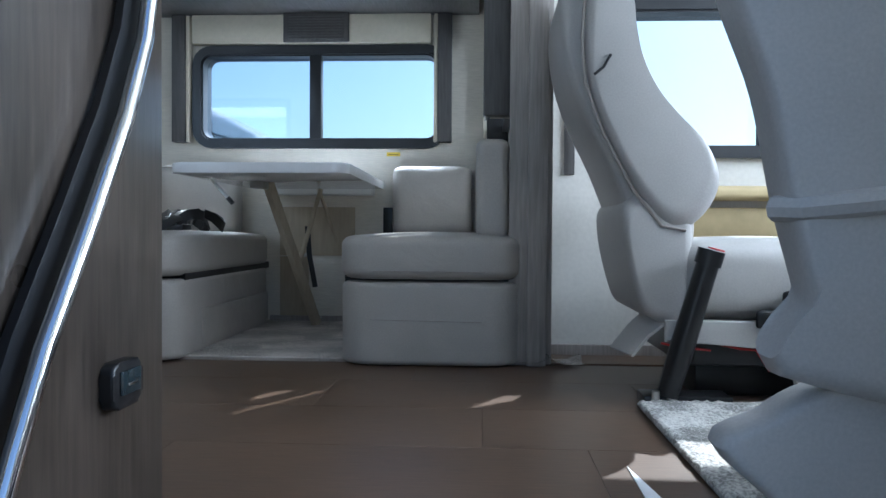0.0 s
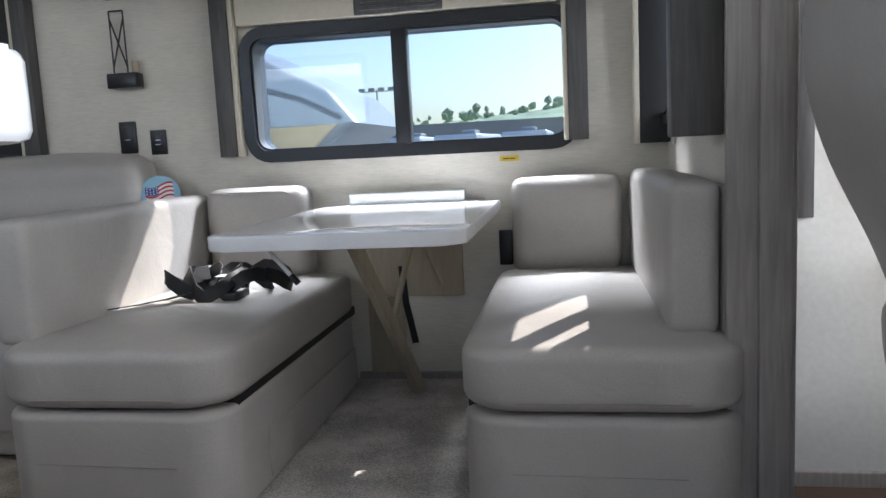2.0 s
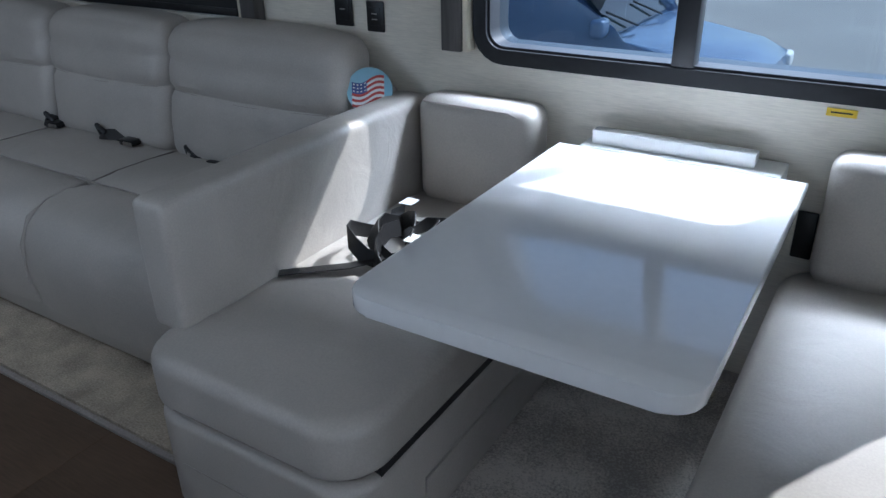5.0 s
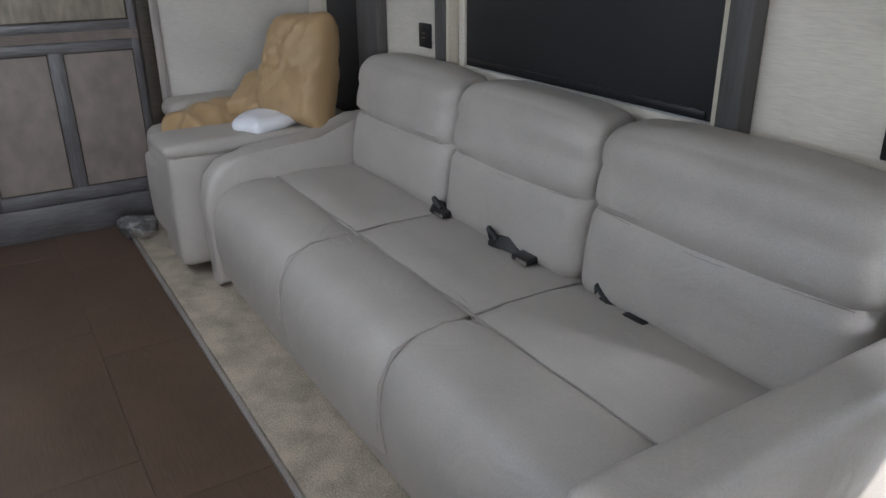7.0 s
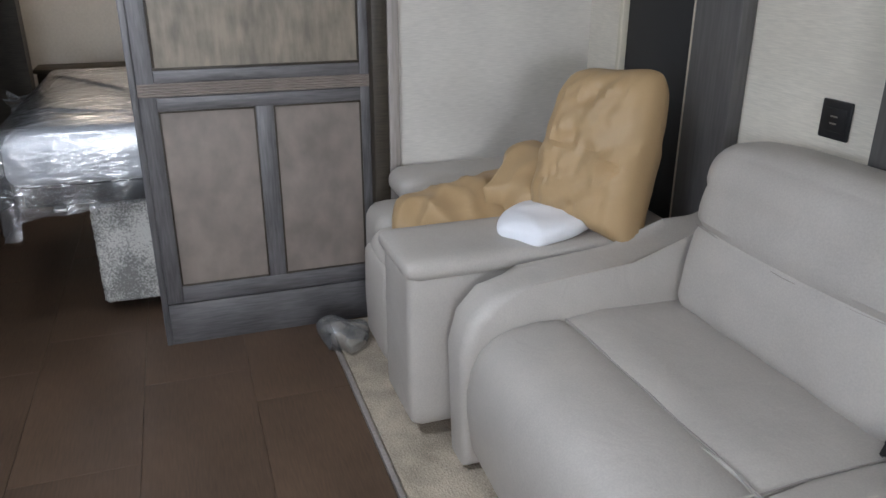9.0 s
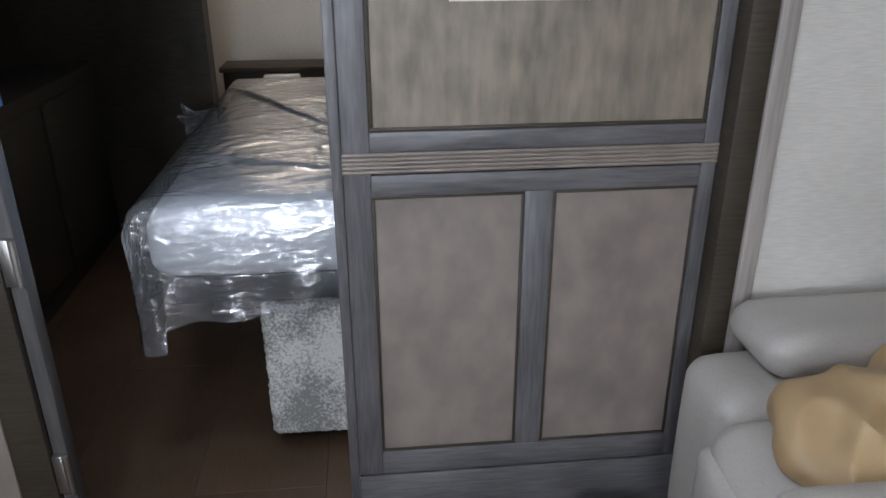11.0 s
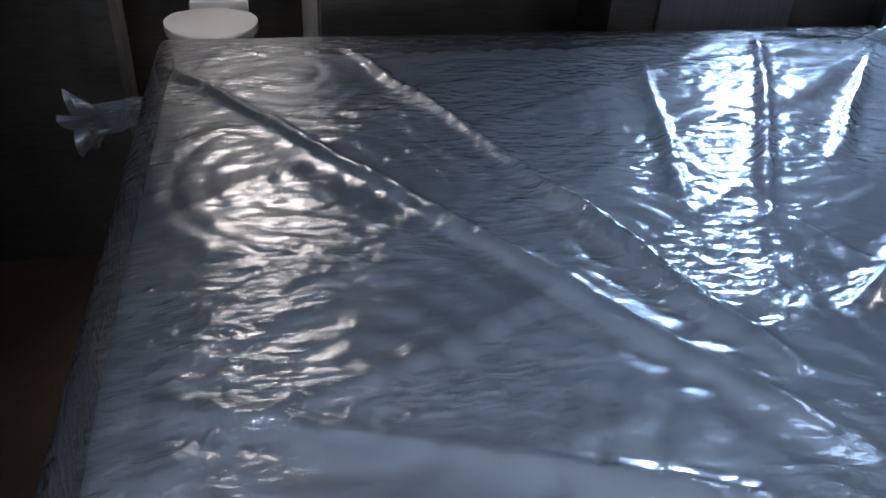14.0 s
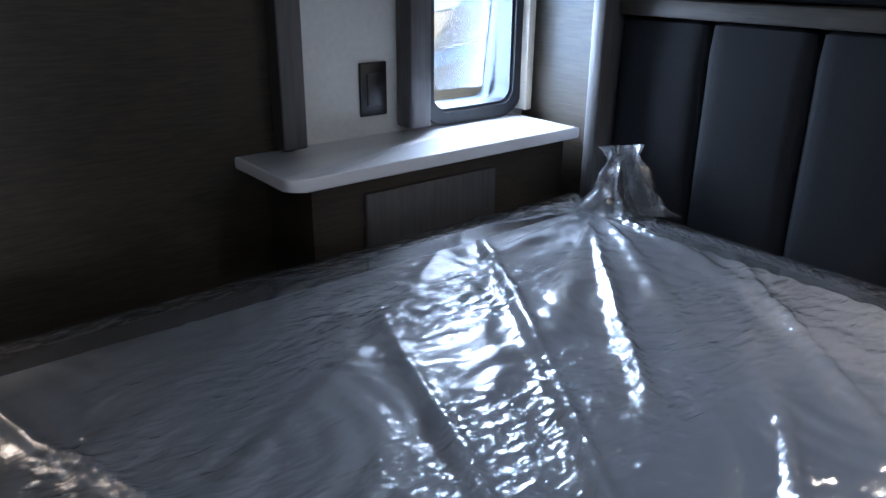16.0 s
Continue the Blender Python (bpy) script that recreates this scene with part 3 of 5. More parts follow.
# ---- overhead cabinet ----
def overhead():
    c = thing("overhead_cabinet", "dark stained wooden overhead cabinet with slubbed door panels", "cabinet")
    part("body", box(-2.06, -0.03, 3.505, 3.826, 1.60, 2.10, 0.003), WOOD_RAIL, c)
    part("bottom_rail", box(-2.06, -0.03, 3.48, 3.827, 1.578, 1.598, 0.003), WOOD_RAIL, c)
    part("lip", box(-2.06, -0.02, 3.474, 3.504, 1.60, 1.645, 0.006), WOOD_RAIL, c)
    for x0 in (-2.04, -1.38, -0.71):
        d = part("door", box(x0, x0 + 0.655, 3.485, 3.504, 1.655, 2.085, 0.004), WOOD_RAIL, c)
        part("door_panel", box(x0 + 0.06, x0 + 0.595, 3.479, 3.486, 1.715, 2.03, 0.003), PANEL_FLAT, d)
        part("knob", tube([(x0 + 0.32, 3.484, 1.685), (x0 + 0.32, 3.465, 1.685)], 0.009), STEEL, d)


overhead()


# ---- dinette ----
def upholstered(x0, x1, y0, y1, z0, z1, corner, roll, crown=0.0, seed=0.0):
    """A firm cushion: wide corners in plan, rims rolled over, a crowned and faintly rumpled top."""
    bm = bmesh.new()
    hx, hy, cx, cy = (x1 - x0) / 2, (y1 - y0) / 2, (x0 + x1) / 2, (y0 + y1) / 2
    plan = []
    for u, v in rounded(-hx, hx, -hy, hy, corner, 10):
        if plan:
            a, b = plan[-1]
            k = int(math.hypot(u - a, v - b) / 0.05)
            plan += [(a + (u - a) * i / (k + 1), b + (v - b) * i / (k + 1)) for i in range(1, k + 1)]
        plan.append((u, v))
    steps = []
    for k in range(7):
        a = math.pi / 2 * k / 6
        steps.append((roll * (1 - math.sin(a)), z0 + roll * (1 - math.cos(a))))
    steps += [(0.0, z0 + (z1 - z0) * 0.5)]
    for k in range(7):
        a = math.pi / 2 * k / 6
        steps.append((roll * (1 - math.cos(a)), z1 - roll * (1 - math.sin(a))))
    inner = [(0.10, z1), (0.25, z1), (0.45, z1), (0.7, z1), (0.9, z1)]
    rows = []
    for inset, z in steps:
        rows.append([bm.verts.new((cx + u * (1 - inset / hx), cy + v * (1 - inset / hy), z)) for u, v in plan])
    for f, z in inner:
        k = 1 - roll / hx - f * (1 - roll / hx)
        q = 1 - roll / hy - f * (1 - roll / hy)
        row = []
        for u, v in plan:
            x, y = cx + u * k, cy + v * q
            lift = crown * (1 - (1 - f) ** 3) + (0.004 * noise.noise(Vector((x * 6, y * 6, seed))) if crown else 0)
            row.append(bm.verts.new((x, y, z + lift)))
        rows.append(row)
    n = len(plan)
    for p, q in zip(rows, rows[1:]):
        for k in range(n):
            bm.faces.new((p[k], p[(k + 1) % n], q[(k + 1) % n], q[k]))
    bm.faces.new(rows[0][::-1])
    bm.faces.new(rows[-1])
    return bm


def bench(name, x0, x1, inner, label):
    b = thing(name, label, "bench", "dinette benches")
    part("base", upholstered(x0 + 0.004, x1 - 0.005, 2.60, 3.80, 0.004, 0.297, 0.11, 0.022), LEATHER, b)
    part("base_seam", tube([(x0 + 0.12, 2.5985, 0.165), (x1 - 0.14, 2.5985, 0.160)], 0.0012, 5), SEAM, b)
    part("base_panel", pad(inner - 0.006, inner + 0.006, 2.85, 3.72, 0.03, 0.17, 0.006, (0, 0, 0), 6), LEATHER, b)
    # Black strip that paints the shade in the gap below the cushion.
    part("gap_shade", box(x0 + 0.012, x1 - 0.012, 2.70, 3.78, 0.288, 0.320), BLACK, b)
    part("seat_cushion", upholstered(x0, x1, 2.595, 3.81, 0.306, 0.460, 0.12, 0.036, 0.014, x0), LEATHER, b)
    part("piping", tube([(x0 + 0.13, 2.5935, 0.335), ((x0 + x1) / 2, 2.5925, 0.336), (x1 - 0.13, 2.5935, 0.335)], 0.0018, 5), SEAM, b)
    return b


left = bench("dinette_bench", -1.735, -1.085, -1.088, "grey leatherette dinette bench with loose seat cushion beside the sofa")
right = bench("dinette_bench", -0.515, 0.135, -0.512, "grey leatherette dinette bench with sunlit seat beside the slide jamb")
part("divider_back", pad(-1.785, -1.665, 2.712, 3.80, 0.44, 0.785, 0.026, (0.002, 0.002, 0.003), 22, 0.0015), LEATHER, left)
part("divider_seam", tube([(-1.672, 2.735, 0.50), (-1.672, 2.735, 0.70), (-1.680, 2.78, 0.772), (-1.680, 3.78, 0.775)], 0.0018, 5), SEAM, left)
part("side_cushion", pad(-1.645, -1.235, 3.675, 3.815, 0.455, 0.805, 0.045, (0, 0.008, 0.004), 14, 0.002), LEATHER, left)
part("side_piping", tube([(-1.62, 3.682, 0.79), (-1.32, 3.682, 0.79), (-1.275, 3.682, 0.77), (-1.262, 3.682, 0.72)], 0.003, 6), SEAM, left)
part("backrest", pad(-0.03, 0.092, 2.72, 3.80, 0.452, 0.815, 0.032, (0.003, 0.003, 0.006), 18, 0.002), LEATHER, right)
part("side_cushion", pad(-0.455, -0.06, 3.69, 3.815, 0.455, 0.800, 0.04, (0, 0.008, 0.004), 14, 0.002), LEATHER, right)
part("back_board", box(0.093, 0.117, 2.74, 3.80, 0.30, 0.80, 0.006), LEATHER, right)


def dinette_table():
    t = thing("dinette_table", "white gloss dinette table on a folding wooden leg", "table")
    part("tabletop", prism(rounded(-1.162, -0.495, 2.692, 3.70, 0.06, 6, (0, 0, 1, 1)), "z", 0.686, 0.724, 0.005, 2), WHITE_TOP, t)
    part("upstand", box(-1.075, -0.63, 3.73, 3.775, 0.725, 0.765, 0.005), WHITE, t)
    part("wall_rail", box(-1.10, -0.56, 3.70, 3.827, 0.66, 0.724, 0.004), WHITE, t)
    leg = bmesh.new()
    for k in (0,):
        bmesh.ops.create_cube(leg, size=1, matrix=Matrix.Translation(((-0.92 - 0.84) / 2, 3.44, 0.35)) @ (Vector((0.12, 0.42, -0.66)).to_track_quat("Z", "X").to_matrix().to_4x4()) @ Matrix.Diagonal((0.05, 0.028, 0.81, 1)))
    part("leg", leg, BEIGE_PANEL, t)
    part("strut", tube([(-0.79, 3.60, 0.68), (-0.88, 3.55, 0.33)], 0.011), BEIGE_PANEL, t)
    part("strut", tube([(-0.80, 3.60, 0.68), (-0.72, 3.66, 0.42)], 0.009), BEIGE_PANEL, t)
    part("hinge", box(-0.99, -0.93, 3.12, 3.20, 0.655, 0.685, 0.004), STEEL, t)
    part("foot_pin", tube([(-0.835, 3.668, 0.05), (-0.80, 3.668, 0.05)], 0.006), STEEL, t)
    part("black_strap", ribbon([(-0.86, 3.62, 0.50), (-0.855, 3.64, 0.36), (-0.83, 3.66, 0.20)], 0.025, (1, 0, 0)), BELT, t)
    lever = part("latch_lever", tube([(-1.06, 2.86, 0.676), (-0.985, 2.84, 0.60)], 0.0065), WHITE, t)
    part("lever_tip", tube([(-0.985, 2.84, 0.60), (-0.965, 2.835, 0.58)], 0.009), BLACK, lever)


dinette_table()

wallpanel = thing("access_panel", "raw beige access panel on the wall under the table", "panel")
part("upper_board", box(-1.05, -0.66, 3.812, 3.828, 0.35, 0.60, 0.003), BEIGE_PANEL, wallpanel)
part("lower_board", box(-1.05, -0.90, 3.816, 3.828, 0.03, 0.345, 0.003), BEIGE_PANEL, wallpanel)
part("clip", box(-0.93, -0.90, 3.805, 3.812, 0.345, 0.362, 0.003), STEEL, wallpanel)
kick = structure("baseboard", box(-1.10, -0.53, 3.805, 3.828, 0.014, 0.04, 0.003), JAMB, "grey baseboard under the dinette table", "baseboard")

usb = thing("charging_port", "small black charging port on the dinette wall", "outlet")
part("plate", box(-0.515, -0.463, 3.815, 3.829, 0.465, 0.60, 0.004), BLACK, usb)


def outlet(x0, x1, z0, z1, label, y=3.829, slots=2):
    o = thing("wall_outlet", label, "outlet")
    part("plate", box(x0, x1, y - 0.009, y, z0, z1, 0.004), BLACK, o)
    part("insert", box(x0 + 0.012, x1 - 0.012, y - 0.012, y - 0.0085, z0 + 0.02, z1 - 0.02, 0.002), BLACK, o)
    for k in range(slots):
        zc = (z0 + z1) / 2 + (k - 0.5) * 0.018
        part("slot", box((x0 + x1) / 2 - 0.011, (x0 + x1) / 2 + 0.011, y - 0.0132, y - 0.0118, zc - 0.002, zc + 0.002), STEEL, o)


outlet(-2.06, -1.985, 0.965, 1.095, "tall black switch plate on the linen wall", slots=1)
outlet(-1.925, -1.855, 0.955, 1.055, "black charging outlet on the linen wall")
outlet(-4.06, -3.965, 0.99, 1.09, "black charging outlet above the sofa end")

fix = thing("wall_sconce", "black wire reading lamp bracket on the linen wall", "lamp")
part("shelf", box(-2.06, -1.93, 3.77, 3.828, 1.225, 1.285, 0.006), BLACK, fix)
part("bulb_cup", tube([(-1.945, 3.80, 1.285), (-1.945, 3.80, 1.33)], 0.016), BEIGE_PANEL, fix)
for a, b in (((-2.04, 1.285), (-2.04, 1.53)), ((-1.98, 1.285), (-1.98, 1.53)), ((-2.04, 1.53), (-1.98, 1.53)), ((-2.04, 1.31), (-1.98, 1.50)), ((-1.98, 1.31), (-2.04, 1.50))):
    part("wire", tube([(a[0], 3.80, a[1]), (b[0], 3.80, b[1])], 0.0035, 6), BLACK, fix)

sticker = thing("warning_sticker", "small yellow warning sticker under the window", "sticker")
part("paper", box(-0.50, -0.43, 3.8255, 3.8282, 0.862, 0.882), YELLOW, sticker)
part("print", box(-0.49, -0.44, 3.8248, 3.8256, 0.870, 0.874), BLACK, sticker)


def belts():
    b = thing("seat_belt", "tangled black seat belt with white tags on the dinette bench", "seat belt")
    rng = random.Random(4)
    for k in range(5):
        pts = []
        cx, cy = -1.50 + 0.06 * k, 3.28 + 0.04 * math.sin(k * 2.1)
        for i in range(13):
            a = i / 12 * math.tau * 0.85 + k * 1.3
            pts.append((cx + 0.085 * math.cos(a), cy + 0.11 * math.sin(a), 0.487 + 0.035 * (1 + math.sin(a * 2 + k)) * 0.9))
        part("webbing", ribbon(pts, 0.045, [(0.3 * math.cos(i + k), 0.3, 0.7 + 0.3 * math.sin(i * 0.7)) for i in range(13)]), BELT, b)
    part("webbing", ribbon([(-1.655, 3.02, 0.478), (-1.58, 3.08, 0.481), (-1.50, 3.13, 0.49), (-1.44, 3.2, 0.50)], 0.045, (0.5, -0.4, 0.1)), BELT, b)
    part("webbing", ribbon([(-1.60, 3.50, 0.50), (-1.56, 3.44, 0.51), (-1.50, 3.38, 0.49), (-1.42, 3.33, 0.50)], 0.045, (0.4, 0.4, 0.2)), BELT, b)
    part("buckle", box(-1.34, -1.285, 3.14, 3.24, 0.475, 0.50, 0.006), BLACK, b)
    part("buckle_tongue", box(-1.40, -1.35, 3.30, 3.36, 0.525, 0.532, 0.002), STEEL, b)
    for x, y, z in ((-1.335, 3.17, 0.501), (-1.57, 3.46, 0.535), (-1.41, 3.25, 0.535)):
        part("tag", box(x, x + 0.045, y, y + 0.05, z, z + 0.0015), WHITE, b, "white sewn tag")


belts()


# ---- sofa ----
def sofa():
    s = thing("sofa", "long grey leatherette sofa with three reclining backs", "sofa")
    xs = (-4.22, -3.43, -2.70, -1.87)
    part("base", pad(xs[0] + 0.02, xs[3], 2.935, 3.80, 0.03, 0.30, 0.03, (0, 0.008, 0), 14), LEATHER, s)
    def module(outline, a, b, seed, crown):
        """One upholstered seat module: a profile drawn along the sofa, crowned, with small creases near its seams."""
        bm = prism(outline, "x", a + 0.0015, b - 0.0015, 0.012, 3)
        run = [e for e in bm.edges if abs(e.verts[0].co.x - e.verts[1].co.x) > 0.3]
        bmesh.ops.subdivide_edges(bm, edges=run, cuts=28, use_grid_fill=True)
        for v in bm.verts:
            u = (v.co.x - (a + b) / 2) / ((b - a) / 2)
            edge = abs(u) ** 6
            if v.co.z > 0.2:
                v.co.z += crown * (1 - u * u) - 0.006 * edge
                crease = noise.noise(Vector((v.co.x * 16, v.co.y * 34, seed)))
                v.co.z += 0.0035 * crease * (0.35 + abs(u) ** 3) + 0.004 * noise.noise(Vector((v.co.x * 4, v.co.y * 5, seed)))
            if v.co.y < 2.98:
                v.co.y += 0.012 * edge - 0.008 * (1 - u * u)
        return bm
    lip = [(3.188, 0.13), (2.905, 0.13), (2.892, 0.22), (2.890, 0.30), (2.900, 0.37), (2.925, 0.425), (2.965, 0.46), (3.02, 0.480), (3.10, 0.489), (3.165, 0.487), (3.188, 0.478)]
    deck = [(3.60, 0.30), (3.190, 0.30), (3.190, 0.476), (3.21, 0.486), (3.30, 0.491), (3.45, 0.490), (3.60, 0.484)]
    for k in range(3):
        part("seat_front", module(lip, xs[k], xs[k + 1], k * 3.1, 0.006), LEATHER, s)
        part("seat_cushion", module(deck, xs[k], xs[k + 1], k * 5.3 + 1, 0.008), LEATHER, s)
    for k in range(3):
        a, b = xs[k], xs[k + 1]
        back = pad(a + 0.002, b - 0.002, 3.545, 3.76, 0.46, 0.965, 0.07, (0, 0.02, 0.012), 22, 0.003, k + 9)
        for v in back.verts:
            face = 1 if v.co.y < 3.65 else 0
            u = (v.co.x - (a + b) / 2) / (b - a)
            for z, d in ((0.715 + 0.05 * u * u, 0.024), (0.835 + 0.04 * u * u, 0.011)):
                v.co.y += face * d * math.exp(-((v.co.z - z) / 0.018) ** 2)
            v.co.y += (v.co.z - 0.62) * 0.14 + face * 0.004 * noise.noise(Vector((v.co.x * 9, v.co.z * 14, k)))
            v.co.z -= 0.06 * max(0, abs(u) - 0.25) * (1 if v.co.z > 0.85 else 0)
        part("backrest", back, LEATHER, s)
        part("back_seam", tube([(a + 0.04 + (b - a - 0.08) * t / 10, 3.552 + 0.02 * abs(t - 5) / 5, 0.715 + 0.05 * ((t - 5) / 10) ** 2) for t in range(11)], 0.0015, 5), SEAM, s)
    part("deck_seam", tube([(xs[0] + 0.02 + (xs[3] - xs[0] - 0.04) * t / 40, 3.189, 0.4835 + 0.0035 * math.sin(t * 0.7) ** 2) for t in range(41)], 0.0028, 6), SEAM, s, "brown stitched seam across the seat")
    rng = random.Random(5)
    for k in (1, 2):
        for side in (-1, 1):
            for j in range(4):
                x, y = xs[k] + side * rng.uniform(0.01, 0.03), 3.19 + rng.uniform(-0.10, 0.12)
                w = rng.uniform(0.07, 0.16)
                arc = [(x + side * w * t / 8, y + 0.02 * (t / 8) ** 2 * (1 if j % 2 else -1), 0.4805 + 0.007 * t / 8 - 0.0015 * (t in (0, 8))) for t in range(9)]
                part("crease", tube(arc, 0.0055, 8, [0.2, 0.7, 1, 1, 0.9, 0.7, 0.5, 0.3, 0.1]), LEATHER, s)
    for k in (1, 2):
        part("deck_welt", tube([(xs[k], 3.19, 0.480), (xs[k], 3.30, 0.4865), (xs[k], 3.45, 0.4855), (xs[k], 3.56, 0.482)], 0.0025, 6), SEAM, s)
    for k in (1, 2):
        x = xs[k]
        part("welt", tube([(x, 2.892, 0.22), (x, 2.90, 0.36), (x, 2.945, 0.445), (x, 3.03, 0.478), (x, 3.18, 0.484)], 0.003, 6), LEATHER, s)
    prof = [(2.90, 0.03), (2.885, 0.40), (2.91, 0.50), (2.97, 0.565), (3.10, 0.595), (3.40, 0.62), (3.60, 0.65), (3.74, 0.72), (3.80, 0.72), (3.80, 0.03)]
    part("arm", prism(prof, "x", -4.36, -4.215, 0.035, 4), LEATHER, s)
    part("arm", prism([(y, z * 0.97) for y, z in prof], "x", -1.862, -1.80, 0.02, 3), LEATHER, s)
    return s


sofa()


def lap_belt(x, y, z, long):
    b = thing("lap_belt", "black lap belt tucked between sofa seat and back", "seat belt", "sofa lap belts")
    pts = [(x + long * t, y - 0.015 * math.sin(t * 5), z + 0.02 * math.sin(t * math.pi)) for t in (0, 0.2, 0.4, 0.6, 0.8, 1)]
    part("webbing", ribbon(pts, 0.045, (0.1, 0.6, 0.6), 0.006), BELT, b)
    part("buckle", box(x + long - 0.01, x + long + 0.065, y - 0.035, y + 0.015, z - 0.004, z + 0.02, 0.006), BLACK, b)
    part("chrome_tongue", box(x + long + 0.02, x + long + 0.068, y - 0.04, y - 0.033, z, z + 0.014, 0.002), STEEL, b)
    part("loop", tube([(x - 0.01, y + 0.01, z + 0.005), (x + 0.02, y - 0.02, z + 0.05), (x + 0.05, y - 0.01, z + 0.02)], 0.010), BELT, b)


lap_belt(-3.44, 3.525, 0.497, 0.03)
lap_belt(-3.08, 3.515, 0.500, 0.17)
lap_belt(-2.60, 3.545, 0.478, 0.14)


def flag_disc():
    d = thing("flag_badge", "round pale blue badge with a waving striped flag", "badge")
    m = pose(-1.815, 3.67, 0.802, 64, 0, 32)
    bm = bmesh.new()
    bmesh.ops.create_cone(bm, cap_ends=True, segments=32, radius1=0.075, radius2=0.073, depth=0.012)
    bmesh.ops.transform(bm, matrix=m, verts=bm.verts)
    part("disc", bm, SKY_BLUE, d)

    def strip(u0, u1, v0, v1, mat, name, lift):
        b = bmesh.new()
        rows = []
        for i in range(9):
            u = u0 + (u1 - u0) * i / 8
            wave = 0.008 * math.sin(u * 60) + u * 0.18
            rows.append((b.verts.new(m @ Vector((u, v0 + wave, lift))), b.verts.new(m @ Vector((u, v1 + wave, lift)))))
        for p, q in zip(rows, rows[1:]):
            b.faces.new((p[0], q[0], q[1], p[1]))
        part(name, b, mat, d)
    for k in range(9):
        strip(-0.056, 0.048, -0.045 + 0.0088 * k, -0.0362 + 0.0088 * k, BRICK_RED if k % 2 == 0 else WHITE, "stripe", 0.008)
    strip(-0.056, -0.008, -0.001, 0.0342, NAVY, "canton", 0.0095)
    for i in range(4):
        for j in range(3):
            strip(-0.052 + i * 0.012, -0.047 + i * 0.012, 0.004 + j * 0.011, 0.008 + j * 0.011, WHITE, "star", 0.0105)


flag_disc()
part_rest = thing("arm_cushion", "folded grey leatherette armrest behind the divider", "cushion")
part("pad", pad(-1.865, -1.79, 3.715, 3.82, 0.60, 0.79, 0.03, (0, 0, 0.005), 8), LEATHER, part_rest)


# ---- recliner with bedding ----
def recliner():
    r = thing("recliner", "grey leatherette swivel recliner beside the wood partition", "armchair")
    part("side_near", pad(-4.70, -4.40, 2.795, 3.62, 0.07, 0.60, 0.035, (0.006, 0.004, 0.006), 14), LEATHER, r)
    part("side_far", pad(-5.27, -5.03, 2.865, 3.62, 0.07, 0.545, 0.06, (0.006, 0.006, 0.012), 14), LEATHER, r)
    part("arm_roll", pad(-5.285, -5.05, 2.965, 3.66, 0.565, 0.672, 0.055, (0.004, 0.004, 0.004), 12), LEATHER, r)
    part("arm_cap", pad(-4.715, -4.385, 2.78, 3.60, 0.565, 0.625, 0.028, (0, 0, 0.005), 12), LEATHER, r)
    part("seat_cushion", pad(-5.04, -4.69, 2.83, 3.55, 0.30, 0.52, 0.06, (0, 0.02, 0.03), 14), LEATHER, r)
    part("footrest", pad(-5.02, -4.72, 2.805, 2.86, 0.12, 0.47, 0.035, (0, 0.015, 0), 12, 0.004), LEATHER, r)
    part("back", pad(-5.22, -4.45, 3.55, 3.74, 0.30, 0.62, 0.06, (0, 0.02, 0.02), 14), LEATHER, r)
    bm = bmesh.new()
    bmesh.ops.create_cone(bm, cap_ends=True, segments=32, radius1=0.30, radius2=0.28, depth=0.05, matrix=Matrix.Translation((-4.72, 3.20, 0.042)))
    part("swivel_base", bm, BLACK, r)


recliner()


def soft_form(x, y, z, sx, sy, sz, rot, wob, seed, cuts=20, power=2.6):
    """A crumpled soft body from a squared-off ball."""
    bm = bmesh.new()
    bmesh.ops.create_cube(bm, size=2)
    bmesh.ops.subdivide_edges(bm, edges=list(bm.edges), cuts=cuts, use_grid_fill=True)
    m = pose(x, y, z, *rot)
    for v in bm.verts:
        u = v.co.copy()
        n = (abs(u.x) ** power + abs(u.y) ** power + abs(u.z) ** power) ** (1 / power)
        u = u / n
        p = Vector((u.x * sx, u.y * sy, u.z * sz))
        q = Vector((p.x * 9, p.y * 9, p.z * 4)) + Vector((seed, seed * 2, 0))
        warp = noise.noise(q * 0.35) * 3.2
        ridge = 0.55 * (0.9 - 1.8 * abs(math.sin((p.x * 0.8 - p.y * 0.5 + p.z * 0.3) * 11 + warp * 1.4 + seed))) + 0.7 * (1 - 2.4 * abs(noise.noise(q * 0.9)))
        p += u.normalized() * (ridge * wob) + noise.noise_vector(p * 5 + Vector((seed, 0, 0))) * wob * 0.7
        v.co = m @ p
    return bm


